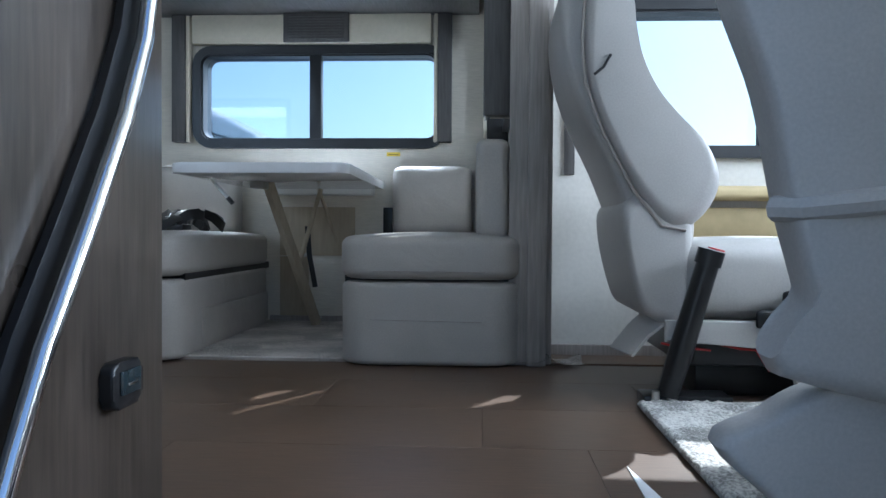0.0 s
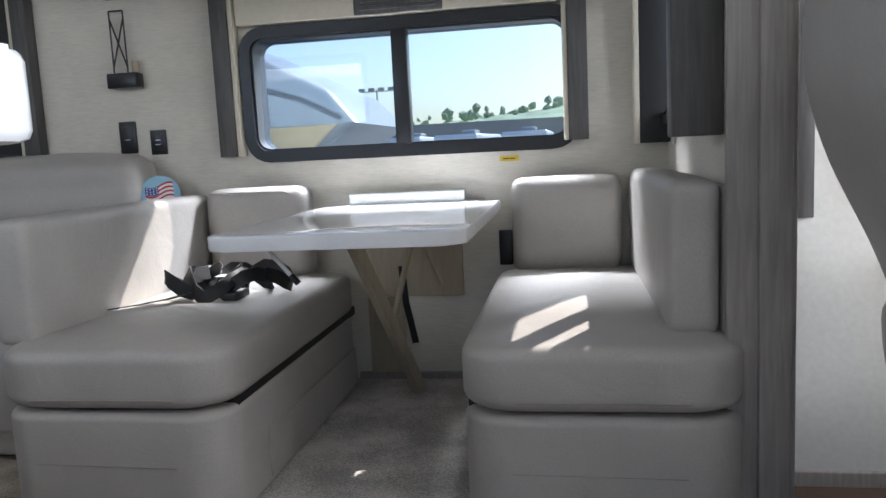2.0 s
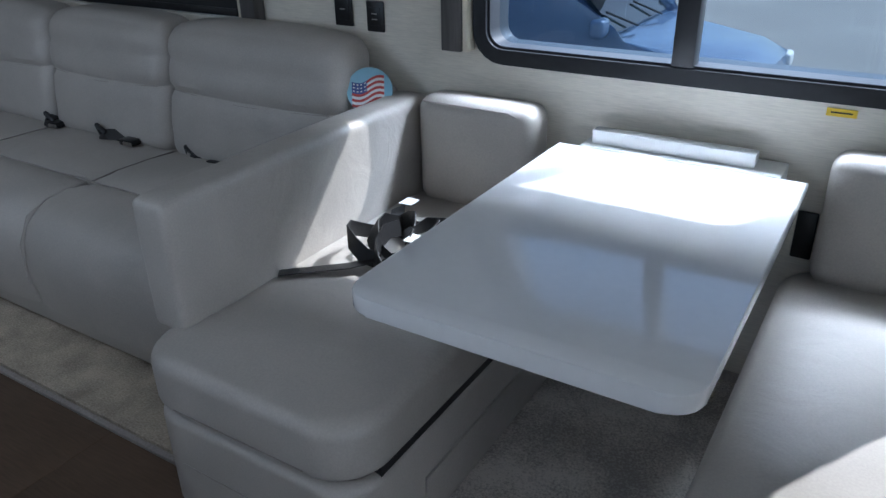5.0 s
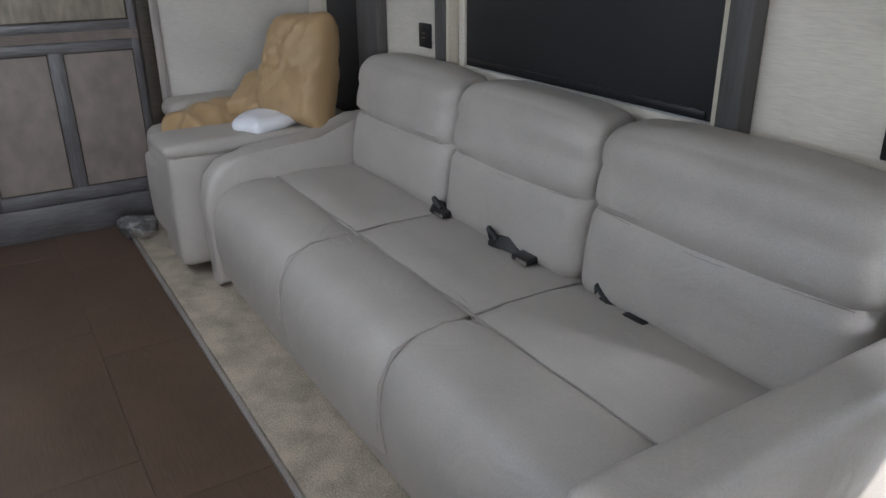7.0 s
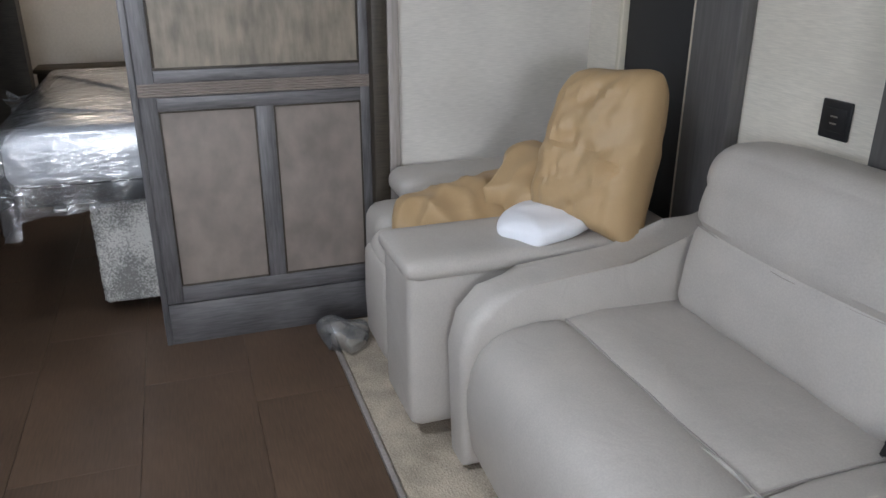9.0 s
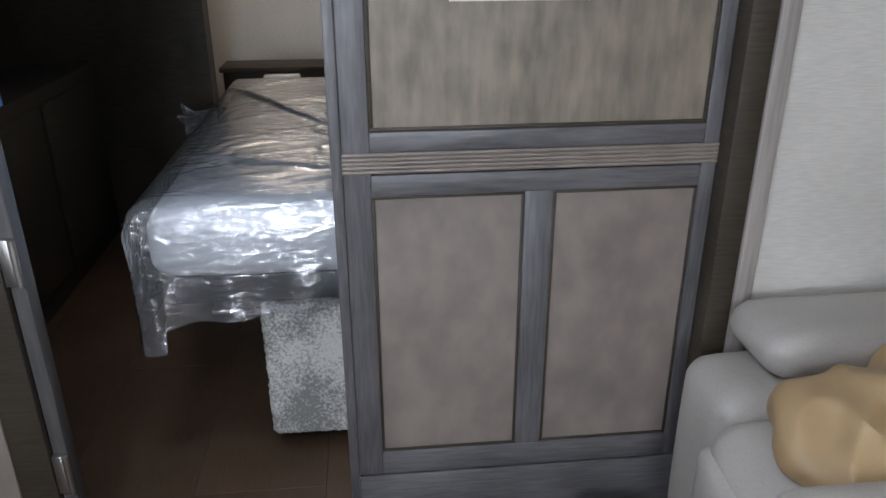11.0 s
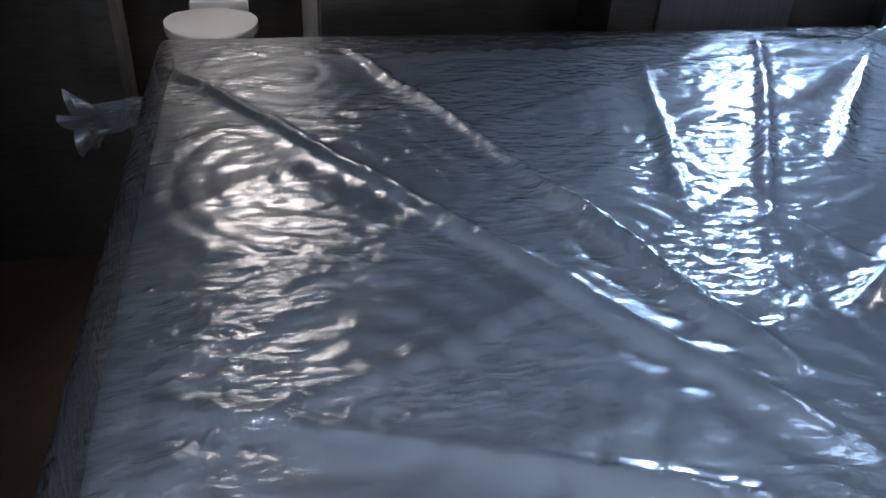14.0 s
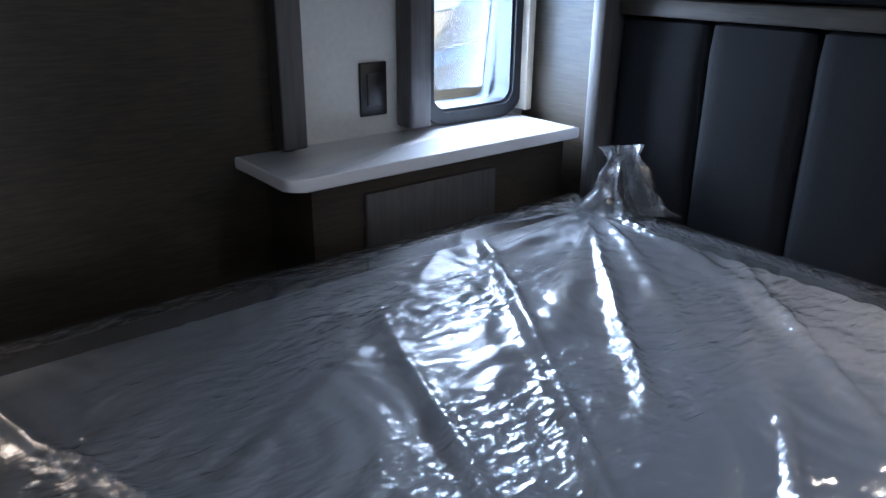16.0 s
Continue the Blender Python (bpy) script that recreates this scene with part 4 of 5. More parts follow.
def cushion_form(x, y, z, sx, sy, sz, rot, seed):
    """A stuffed pillow: full in the middle, thin at its seams, pointed corners, soft folds."""
    bm = bmesh.new()
    n = 34
    m = pose(x, y, z, *rot)
    sides = []
    for face in (-1, 1):
        grid = []
        for i in range(n + 1):
            row = []
            for j in range(n + 1):
                u, v = 2 * i / n - 1, 2 * j / n - 1
                full = ((1 - u ** 4) * (1 - v ** 4)) ** 0.5
                waist_u, waist_v = 1 - 0.10 * (1 - v * v) * abs(u) ** 2, 1 - 0.08 * (1 - u * u) * abs(v) ** 2
                fold = noise.noise(Vector((u * 2.2 + v * 1.3, v * 5 - u * 3, seed))) * 0.026 + noise.noise(Vector((u * 7, v * 4 + u * 5, seed + 3))) * 0.012
                sag = 1.12 if v < 0 else 1.0 - 0.12 * v
                p = Vector((u * sx * waist_u * (1 - 0.16 * max(0, v) - 0.16 * max(0, v) ** 6), face * (sy * full * sag + fold * full + 0.004), v * sz * waist_v * (1 - 0.12 * u ** 4 * max(0, v)) + 0.02 * u * v))
                row.append(bm.verts.new(m @ p))
            grid.append(row)
        for i in range(n):
            for j in range(n):
                bm.faces.new((grid[i][j], grid[i + 1][j], grid[i + 1][j + 1], grid[i][j + 1]))
        sides.append(grid)
    f, b = sides
    rim = [(i, 0) for i in range(n)] + [(n, j) for j in range(n)] + [(n - i, n) for i in range(n)] + [(0, n - j) for j in range(n)]
    for (i, j), (k, l) in zip(rim, rim[1:] + rim[:1]):
        bm.faces.new((f[i][j], f[k][l], b[k][l], b[i][j]))
    return bm


pillow = thing("pillow", "ochre satin pillow standing upright on the recliner", "pillow")
part("cover", cushion_form(-4.535, 3.46, 0.87, 0.20, 0.115, 0.265, (-12, 4, 30), 3), GOLD, pillow)
blanket = thing("blanket", "crumpled ochre satin blanket heaped on the recliner seat", "blanket")
part("fold", soft_form(-4.87, 3.14, 0.60, 0.16, 0.27, 0.075, (6, 10, 15), 0.026, 8, 34), GOLD, blanket)
part("fold", soft_form(-4.80, 3.34, 0.67, 0.12, 0.16, 0.12, (30, 0, 30), 0.028, 12, 34), GOLD, blanket)
white = thing("folded_sheet", "white cotton sheet spilling from the ochre pillow", "sheet")
part("cloth", soft_form(-4.55, 3.30, 0.655, 0.13, 0.17, 0.045, (6, 0, 20), 0.014, 21, 16), SHEET, white)
dk = thing("rear_window_shade", "narrow black shade beside dark and cream boards near the recliner", "window shade")
part("black_panel", box(-4.98, -4.60, 3.80, 3.828, 0.55, 1.85, 0.004), BLACK_SHADE, dk)
part("cream_bead", box(-4.60, -4.575, 3.79, 3.828, 0.55, 1.85, 0.003), CREAM, dk)
part("side_board", box(-4.572, -4.36, 3.775, 3.828, 0.55, 1.85, 0.005), GREY_TRIM, dk)
part("far_bead", box(-5.01, -4.985, 3.78, 3.828, 0.55, 1.85, 0.003), CREAM, dk)
wrap = thing("plastic_scrap", "crumpled scrap of clear plastic film by the partition", "plastic film")
part("film", soft_form(-5.12, 2.74, 0.055, 0.12, 0.07, 0.045, (0, 0, 20), 0.02, 5, 14), FILM, wrap)


# ---- partition ----
def partition():
    p = tagged(new("wall_partition"), "grey stained panelled wood partition before the bedroom", "wall", "", "structure")
    X = -5.345
    part("core", box(X - 0.075, X - 0.012, 2.088, 3.02, 0.0, 2.12), WOOD, p)
    part("edge_post", box(X - 0.08, X + 0.006, 2.080, 2.103, 0.0, 2.12, 0.003), WOOD, p)
    for a, b in ((2.103, 2.162), (2.497, 2.561), (2.89, 2.925)):
        part("stile", box(X - 0.012, X, a, b, 0.172, 0.962 if 2.4 < a < 2.6 else 2.12, 0.003), WOOD, p)
    for a, b in ((0.172, 0.240), (0.914, 0.962), (1.012, 1.055), (1.72, 1.80)):
        part("rail", box(X - 0.0125, X + 0.001, 2.162, 2.89, a, b, 0.003), WOOD_RAIL, p)
    part("toe_board", box(X - 0.012, X + 0.004, 2.103, 3.0, 0.0, 0.168, 0.003), WOOD_RAIL, p)
    for k in range(5):
        z = 0.965 + k * 0.0092
        part("reed", tube([(X - 0.001, 2.103, z + 0.0046), (X - 0.001, 2.925, z + 0.0046)], 0.0048, 8), PANEL, p)
    for a, b in ((2.162, 2.497), (2.561, 2.89)):
        part("panel", box(X - 0.012, X - 0.006, a, b, 0.240, 0.914), PANEL, p)
        for u0, u1, v0, v1 in ((a, b, 0.240, 0.247), (a, b, 0.907, 0.914), (a, a + 0.007, 0.247, 0.907), (b - 0.007, b, 0.247, 0.907)):
            part("bead", box(X - 0.006, X - 0.001, u0, u1, v0, v1, 0.0015), DARKWOOD, p)
    part("upper_panel", box(X - 0.012, X - 0.006, 2.162, 2.89, 1.055, 1.72), PANEL_FLAT, p)
    for u0, u1, v0, v1 in ((2.162, 2.89, 1.055, 1.064), (2.162, 2.171, 1.064, 1.72), (2.881, 2.89, 1.064, 1.72)):
        part("bead", box(X - 0.006, X - 0.001, u0, u1, v0, v1, 0.002), DARKWOOD, p)
    part("corner_post", box(X - 0.03, X + 0.055, 2.926, 2.985, 0.0, 2.12, 0.004), DARKWOOD, p)
    part("corner_bead", box(X - 0.03, X + 0.06, 2.986, 3.028, 0.0, 2.12, 0.004), JAMB, p)


partition()
notice = thing("paper_notice", "white paper notice taped to the upper partition panel", "paper")
part("sheet", box(-5.350, -5.3485, 2.33, 2.74, 1.312, 1.58), PAPER, notice)


# ---- bedroom ----
def quilt(x, y):
    """Height of the ticking: padded rings about scattered centres."""
    d = min(math.hypot(x - cx, (y - cy) * 1.12) for cx, cy in QUILT_CENTRES)
    d *= 1 + 0.05 * noise.noise(Vector((x * 4, y * 4, 1)))
    return 0.012 * abs(math.sin(d * math.pi / 0.062)) ** 0.5


QUILT_CENTRES = [(-7.02 + 0.50 * i + 0.25 * (j % 2), 1.86 + 0.42 * j) for i in range(4) for j in range(5)]


def bed():
    b = thing("bed", "queen bed with a white quilted mattress still in clear plastic", "bed")
    part("mattress", pad(-7.30, -5.655, 1.575, 3.60, 0.585, 0.785, 0.06, (0.006, 0.006, 0.012), 30, 0.003), MATTRESS, b)
    part("platform", box(-7.28, -5.70, 1.62, 3.60, 0.50, 0.58, 0.005), BLACK, b)
    part("pedestal", box(-7.2, -6.1, 2.3, 3.60, -0.002, 0.50, 0.005), DARKWOOD, b)
    for y in (1.72, 2.6):
        part("slide_rail", box(-5.74, -5.66, y, y + 0.05, 0.485, 0.50, 0.003), STEEL, b)
    top = bmesh.new()
    nx, ny = 150, 184
    x0, x1, y0, y1 = -7.25, -5.705, 1.625, 3.55
    grid = []
    for i in range(nx + 1):
        col = []
        for j in range(ny + 1):
            x, y = x0 + (x1 - x0) * i / nx, y0 + (y1 - y0) * j / ny
            swell = 0.012 * max(0, 1 - abs((x + 6.4775) / 0.8225) ** 2.2) * max(0, 1 - abs((y - 2.5875) / 1.0125) ** 2.2)
            edge = min(1, min(x - x0, x1 - x, y - y0, y1 - y) / 0.03)
            col.append(top.verts.new((x, y, 0.779 + swell + edge * (0.011 + quilt(x, y)))))
        grid.append(col)
    for i in range(nx):
        for j in range(ny):
            top.faces.new((grid[i][j], grid[i + 1][j], grid[i + 1][j + 1], grid[i][j + 1]))
    part("quilted_top", top, MATTRESS, b, "white ticking quilted in concentric rings", smooth=60)


bed()


def film_cover():
    f = thing("mattress_film", "clear crinkled plastic film over the mattress", "plastic film")
    nx, ny = 200, 240
    x0, x1, y0, y1 = -7.36, -5.625, 1.545, 3.64
    bm = bmesh.new()
    creases = [((-7.15, 1.56), (-5.85, 2.34), 0.011), ((-7.16, 2.00), (-6.45, 2.22), 0.010), ((-6.45, 2.22), (-5.95, 2.36), 0.012), ((-6.05, 1.60), (-5.75, 2.30), 0.007),
               ((-7.19, 3.12), (-6.28, 2.54), 0.014), ((-7.05, 3.36), (-6.46, 2.80), 0.016), ((-6.35, 2.99), (-6.04, 2.50), 0.014),
               ((-6.38, 2.25), (-6.06, 2.31), 0.010), ((-6.99, 2.67), (-6.31, 2.42), 0.009), ((-6.7, 3.45), (-6.2, 3.02), 0.010), ((-6.28, 2.56), (-6.0, 2.66), 0.007)]

    def crease(x, y):
        """Long pinched folds, each with a shallow trough on one side."""
        h = 0.0
        for (ax, ay), (bx, by), tall in creases:
            vx, vy = bx - ax, by - ay
            size = math.hypot(vx, vy)
            t = ((x - ax) * vx + (y - ay) * vy) / size ** 2
            if not -0.05 < t < 1.05:
                continue
            d = ((x - ax) * vy - (y - ay) * vx) / size + 0.012 * noise.noise(Vector((x * 5, y * 5, tall * 900)))
            fade = max(0, min(1, (t + 0.05) / 0.15, (1.05 - t) / 0.15))
            h += fade * tall * (math.exp(-(d / 0.011) ** 2) - 0.35 * math.exp(-((d - 0.045) / 0.03) ** 2))
        return h

    def fold(x, y):
        q = Vector((x * 1.0 + y * 0.55, y * 0.35 - x * 0.8, 0))
        ridge = max(0.0, 1 - abs(noise.noise(Vector((q.x * 4.2, q.y * 1.1, 2.0)))) * 4.2)
        fine = noise.noise(Vector((q.x * 30, q.y * 14, 5))) * 0.0022
        fan = 0.0
        dx, dy = x + 7.15, y - 3.5
        rad = math.hypot(dx, dy)
        if 0.06 < rad < 1.1:
            spread = math.sin(math.atan2(dy, dx) * 17 + 1.6 * noise.noise(Vector((dx * 2, dy * 2, 4))))
            fan = 0.018 * max(0, spread) ** 2 * (1 - rad / 1.1) * min(1, rad / 0.2)
        return 0.004 * ridge ** 2 + fine + fan + crease(x, y)
    grid = []
    for i in range(nx + 1):
        col = []
        for j in range(ny + 1):
            x, y = x0 + (x1 - x0) * i / nx, y0 + (y1 - y0) * j / ny
            ex = min(x - x0, x1 - x) / 0.06
            ey = min(y - y0, y1 - y) / 0.06
            e = max(0, min(1, min(ex, ey)))
            rim = max(0, min(1, min(x - x0, x1 - x, y - y0, y1 - y) / 0.16))
            z = 0.815 + (fold(x, y) + 0.22 * quilt(x, y)) * rim + 0.010 * rim - 0.045 * (1 - math.sqrt(1 - (1 - e) ** 2))
            col.append(bm.verts.new((x, y, z)))
        grid.append(col)
    for i in range(nx):
        for j in range(ny):
            bm.faces.new((grid[i][j], grid[i + 1][j], grid[i + 1][j + 1], grid[i][j + 1]))

    def skirt(edge, out, drop):
        prev = edge
        for s in range(1, 11):
            row = []
            for k, v in enumerate(edge):
                t = s / 10
                d = drop(k / (len(edge) - 1))
                w = noise.noise(Vector((v.co.x * 6, v.co.y * 6, t * 2))) * 0.035 * t + 0.010 * math.sin(k * 0.28) * t
                row.append(bm.verts.new((v.co.x + out[0] * (0.012 + w), v.co.y + out[1] * (0.012 + w), v.co.z - d * t)))
            for k in range(len(edge) - 1):
                bm.faces.new((prev[k], prev[k + 1], row[k + 1], row[k]))
            prev = row
    skirt(grid[nx], (1, 0), lambda t: 0.30 - 0.08 * min(1, t * 2.2) + (0.07 if t < 0.03 else 0))
    skirt([grid[i][0] for i in range(nx + 1)], (0, -1), lambda t: 0.24 + 0.06 * t + (0.05 if t > 0.985 else 0))
    part("sheet", bm, FILM, f, smooth=60)
    def gather(name, base, tip, r0, r1, seed):
        g = bmesh.new()
        base, tip = Vector(base), Vector(tip)
        ax = (tip - base).normalized()
        u = ax.orthogonal().normalized()
        w = ax.cross(u)
        rows = []
        for i in range(13):
            t = i / 12
            row = []
            for k in range(40):
                a = k / 40 * math.tau
                fold = 1 + 0.35 * math.sin(a * 7 + seed + t * 2) + 0.3 * noise.noise(Vector((math.cos(a) * 2 + seed, math.sin(a) * 2, t * 4)))
                r = (r0 + (r1 - r0) * t ** 0.6) * fold + (0.03 * max(0, t - 0.75) * 4 * (1 + math.sin(a * 5)) if t > 0.75 else 0)
                row.append(g.verts.new(base.lerp(tip, t) + (u * math.cos(a) + w * math.sin(a)) * r))
            rows.append(row)
        for p, q in zip(rows, rows[1:]):
            for k in range(40):
                g.faces.new((p[k], p[(k + 1) % 40], q[(k + 1) % 40], q[k]))
        part(name, g, FILM, f, smooth=50)
    gather("gathered_corner", (-7.13, 3.60, 0.80), (-7.17, 3.62, 0.985), 0.14, 0.02, 1.0)
    gather("knotted_end", (-7.20, 1.55, 0.69), (-7.23, 1.36, 0.645), 0.022, 0.03, 4.0)


film_cover()

rug = thing("hanging_rug", "silver shag rug folded over the edge of the bed frame", "rug")
bm = pad(-5.715, -5.675, 1.845, 2.40, 0.065, 0.50, 0.018, (0.006, 0, 0), 40, 0.0)
for v in bm.verts:
    v.co += noise.noise_vector(v.co * 90) * 0.006
part("shag_face", bm, SHAG, rug)

hb = thing("headboard", "charcoal padded headboard with tall vertical channels", "headboard")
for k in range(7):
    a = -7.25 + k * 0.272
    part("channel", pad(a, a + 0.268, 3.66, 3.735, 0.45, 1.32, 0.02, (0, 0.006, 0), 8), HEADBOARD, hb)
part("top_rail", box(-7.25, -5.43, 3.65, 3.745, 1.325, 1.37, 0.006), DARKWOOD, hb)
part("side_post", box(-7.30, -7.255, 3.60, 3.745, 0.45, 2.10, 0.006), GREY_TRIM, hb)
part("upper_board", box(-7.25, -5.43, 3.70, 3.745, 1.375, 2.10, 0.006), HEADBOARD, hb)


def reading_lamp(x):
    """Swivel spot added unseen on the padded wall; its lens glints in the film."""
    r = thing("reading_lamp", "unseen lit lamp with a black shade, added for a glint on the film", "lamp")
    part("wall_plate", tube([(x, 3.70, 1.50), (x, 3.688, 1.50)], 0.035, 20), BLACK, r)
    part("arm", tube([(x, 3.69, 1.50), (x, 3.655, 1.50)], 0.008, 8), BLACK, r)
    tip = Vector((0, -0.45, -0.55)).normalized()
    at = Vector((x, 3.655, 1.505))
    part("shade", tube([at - tip * 0.02, at + tip * 0.02, at + tip * 0.07], 0.036, 20, [0.6, 0.9, 1.0]), BLACK, r)
    part("lens", tube([at + tip * 0.0705, at + tip * 0.074], 0.034, 20), LAMP_LENS, r, "warm white glowing lens")


reading_lamp(-6.20)


def nightstand():
    n = thing("nightstand", "dark bedside cabinet with a pale rounded worktop under the window", "nightstand")
    part("worktop", prism(rounded(-7.695, -7.40, 2.715, 3.70, 0.04, 5, (0, 0, 0, 1)), "z", 0.952, 0.985, 0.006, 2), WHITE_TOP, n)
    part("body", box(-7.695, -7.46, 2.80, 3.70, -0.002, 0.951, 0.004), DARKWOOD, n)
    part("drawer_front", box(-7.459, -7.445, 2.95, 3.40, 0.62, 0.90, 0.005), GREY_TRIM, n)


nightstand()
wt = thing("bedroom_window_trim", "dark grey side boards of the small bedroom window", "window trim")
part("shade_box", box(-7.697, -7.62, 3.225, 3.30, 1.00, 1.55, 0.01), GREY_TRIM, wt)
part("side_bead", box(-7.697, -7.64, 3.705, 3.735, 1.00, 1.55, 0.006), CREAM, wt)
part("shade_roll", box(-7.66, -7.63, 3.32, 3.69, 1.40, 1.55, 0.008), GREY_TRIM, wt)
so = thing("wall_outlet", "black outlet plate beside the bedroom window", "outlet")
part("plate", box(-7.699, -7.688, 3.10, 3.19, 1.04, 1.19, 0.004), BLACK, so)
part("rocker", box(-7.689, -7.684, 3.12, 3.17, 1.07, 1.16, 0.003), BLACK, so)
structure("trim_bedroom_corner", box(-7.699, -7.64, 2.83, 2.90, 0.99, 2.12, 0.006), GREY_TRIM, "dark vertical corner trim in the bedroom", "trim")

# bathroom beyond
structure("trim_bath_door", ring("x", [(1.33, 0.0), (2.05, 0.0), (2.05, 2.03), (1.33, 2.03)], [(1.40, 0.0), (1.98, 0.0), (1.98, 1.95), (1.40, 1.95)], -7.70, -7.665), DARKWOOD, "dark wood casing of the bathroom doorway", "trim")


def toilet():
    t = thing("toilet", "white porcelain toilet with closed oval lid", "toilet")
    oval = [(-8.28 + 0.23 * math.cos(a) * (1.0 if math.cos(a) > 0 else 0.8), 1.635 + 0.165 * math.sin(a)) for a in [k * math.tau / 36 for k in range(36)]]
    part("lid", prism(oval, "z", 0.575, 0.605, 0.012, 3), PORCELAIN, t)
    bowl = [(0.62 * (x + 8.28) - 8.28, 0.75 * (y - 1.635) + 1.635) for x, y in oval]
    part("bowl", prism([(0.9 * (x + 8.28) - 8.28, 0.9 * (y - 1.635) + 1.635) for x, y in oval], "z", 0.36, 0.573, 0.02, 3), PORCELAIN, t)
    part("foot", prism(bowl, "z", -0.005, 0.36, 0.02, 3), PORCELAIN, t)
    part("hinge_block", box(-8.52, -8.45, 1.55, 1.77, 0.58, 0.63, 0.012), PORCELAIN, t)


toilet()
tc = thing("bath_cabinet", "dark wood cabinet ledge behind the toilet", "cabinet")
part("body", box(-8.80, -8.55, 1.30, 1.98, -0.005, 0.635, 0.005), DARKWOOD, tc)
part("ledge", box(-8.82, -8.53, 1.28, 2.0, 0.636, 0.665, 0.005), DARKWOOD, tc)
structure("wall_bath", box(-8.95, -8.85, 0.5, 2.895, -0.006, 2.11), PALE_WALL, "pale grey bathroom wall above the cabinet", "wall")
latch = thing("door_latch", "small chrome latch on the bathroom doorway", "latch")
part("body", box(-7.664, -7.64, 1.99, 2.02, 1.00, 1.06, 0.004), CHROME, latch)

structure("wall_bedroom_entry_panel", box(-7.695, -5.41, 0.503, 0.53, -0.003, 2.11), DARKWOOD, "dark wood panelling along the bedroom entry wall", "wall")

# near doorway: hinged door and spirit level
door = tagged(new("door_1"), "dark wood bedroom door folded open on brass hinges", "door", "", "structure")
part("leaf", box(-5.262, -5.225, 0.82, 1.435, 0.01, 1.95, 0.004), DARKWOOD, door)
part("edge_strip", box(-5.285, -5.24, 1.437, 1.468, 0.0, 1.95, 0.004), GREY_TRIM, door)
for z in (0.28, 0.795, 1.6):
    h = part("hinge", box(-5.239, -5.226, 1.437, 1.462, z, z + 0.10, 0.003), STEEL, door)
    part("knuckle", tube([(-5.228, 1.466, z), (-5.228, 1.466, z + 0.10)], 0.007), STEEL, h)
part("lower_panel", box(-5.2248, -5.217, 0.90, 1.36, 0.10, 0.62, 0.003), PANEL, door)
lev = thing("spirit_level", "blue spirit level leaning beside the doorway", "spirit level")
part("body", box(-5.222, -5.196, 1.46, 1.515, 1.155, 1.75, 0.003), BLUE, lev)
part("grip", box(-5.1955, -5.193, 1.475, 1.50, 1.26, 1.38, 0.003), BLACK, lev)
part("badge", box(-5.1955, -5.193, 1.474, 1.50, 1.18, 1.21, 0.001), YELLOW, lev)
part("hook", box(-5.224, -5.2225, 1.47, 1.50, 1.60, 1.70), STEEL, lev)

dresser = thing("dresser", "dark wood dresser along the bedroom entry wall", "dresser")
part("body", box(-7.60, -5.60, 0.532, 0.86, -0.003, 0.86, 0.005), DARKWOOD, dresser)
for k in range(3):
    part("drawer", box(-7.55 + k * 0.65, -6.95 + k * 0.65, 0.861, 0.876, 0.10, 0.80, 0.005), DARKWOOD, dresser)
tv = thing("television", "black flat television on the bedroom entry wall", "television")
part("casing", box(-7.35, -6.25, 0.532, 0.56, 1.02, 1.635, 0.008), BLACK, tv)
part("screen", box(-7.33, -6.27, 0.5605, 0.563, 1.04, 1.64), DARK_GLASS, tv)


# ---- galley ----
def galley():
    g = thing("galley_cabinet", "dark stained galley cabinet with a wooden end panel by the entry", "cabinet")
    part("body", box(-4.4, -0.575, 0.505, 1.255, -0.004, 0.918, 0.004), WOOD, g)
    part("end_panel", box(-0.574, -0.557, 0.505, 1.274, -0.004, 0.918, 0.004), ENTRY_PANEL, g)
    for k in range(6):
        a = -4.36 + k * 0.63
        d = part("door", box(a, a + 0.60, 1.256, 1.274, 0.12, 0.86, 0.004), WOOD, g)
        part("handle", tube([(a + 0.54, 1.29, 0.6), (a + 0.54, 1.29, 0.75)], 0.006), STEEL, d)


galley()
wtop = thing("worktop", "white gloss galley worktop with rounded corner", "worktop")
part("slab", prism(rounded(-4.42, -0.515, 0.505, 1.318, 0.03, 5, (1, 0, 0, 0)), "z", 0.920, 0.966, 0.006, 2), WHITE_TOP, wtop)


def grab_handle():
    h = thing("grab_handle", "curved polished chrome grab rail on the entry panel", "grab rail")
    ctrl = [(0.70, 0.02), (0.80, 0.22), (0.86, 0.33), (0.96, 0.476), (1.06, 0.63), (1.125, 0.76), (1.15, 0.86)]
    part("rail", tube([(-0.520, y, z) for y, z in ctrl], 0.013, 14), CHROME, h)
    part("backing_strip", ribbon([(-0.545, y - 0.012, z + 0.004) for y, z in ctrl], 0.05, (0, 0.85, -0.5), 0.012), BLACK, h)
    for y, z in (ctrl[0], ctrl[-1]):
        part("mount", tube([(-0.558, y, z), (-0.52, y, z)], 0.016), CHROME, h)


grab_handle()
lt = thing("panel_latch", "glossy black switch latch on the wooden entry panel", "latch")
part("case", prism(rounded(1.055, 1.15, 0.205, 0.275, 0.018), "x", -0.558, -0.535, 0.006, 3), BLACK, lt)
part("rocker", box(-0.536, -0.530, 1.075, 1.135, 0.225, 0.262, 0.003), DARK_GLASS, lt)
part("keyhole", box(-0.531, -0.528, 1.09, 1.12, 0.238, 0.243, 0.001), CHROME, lt)


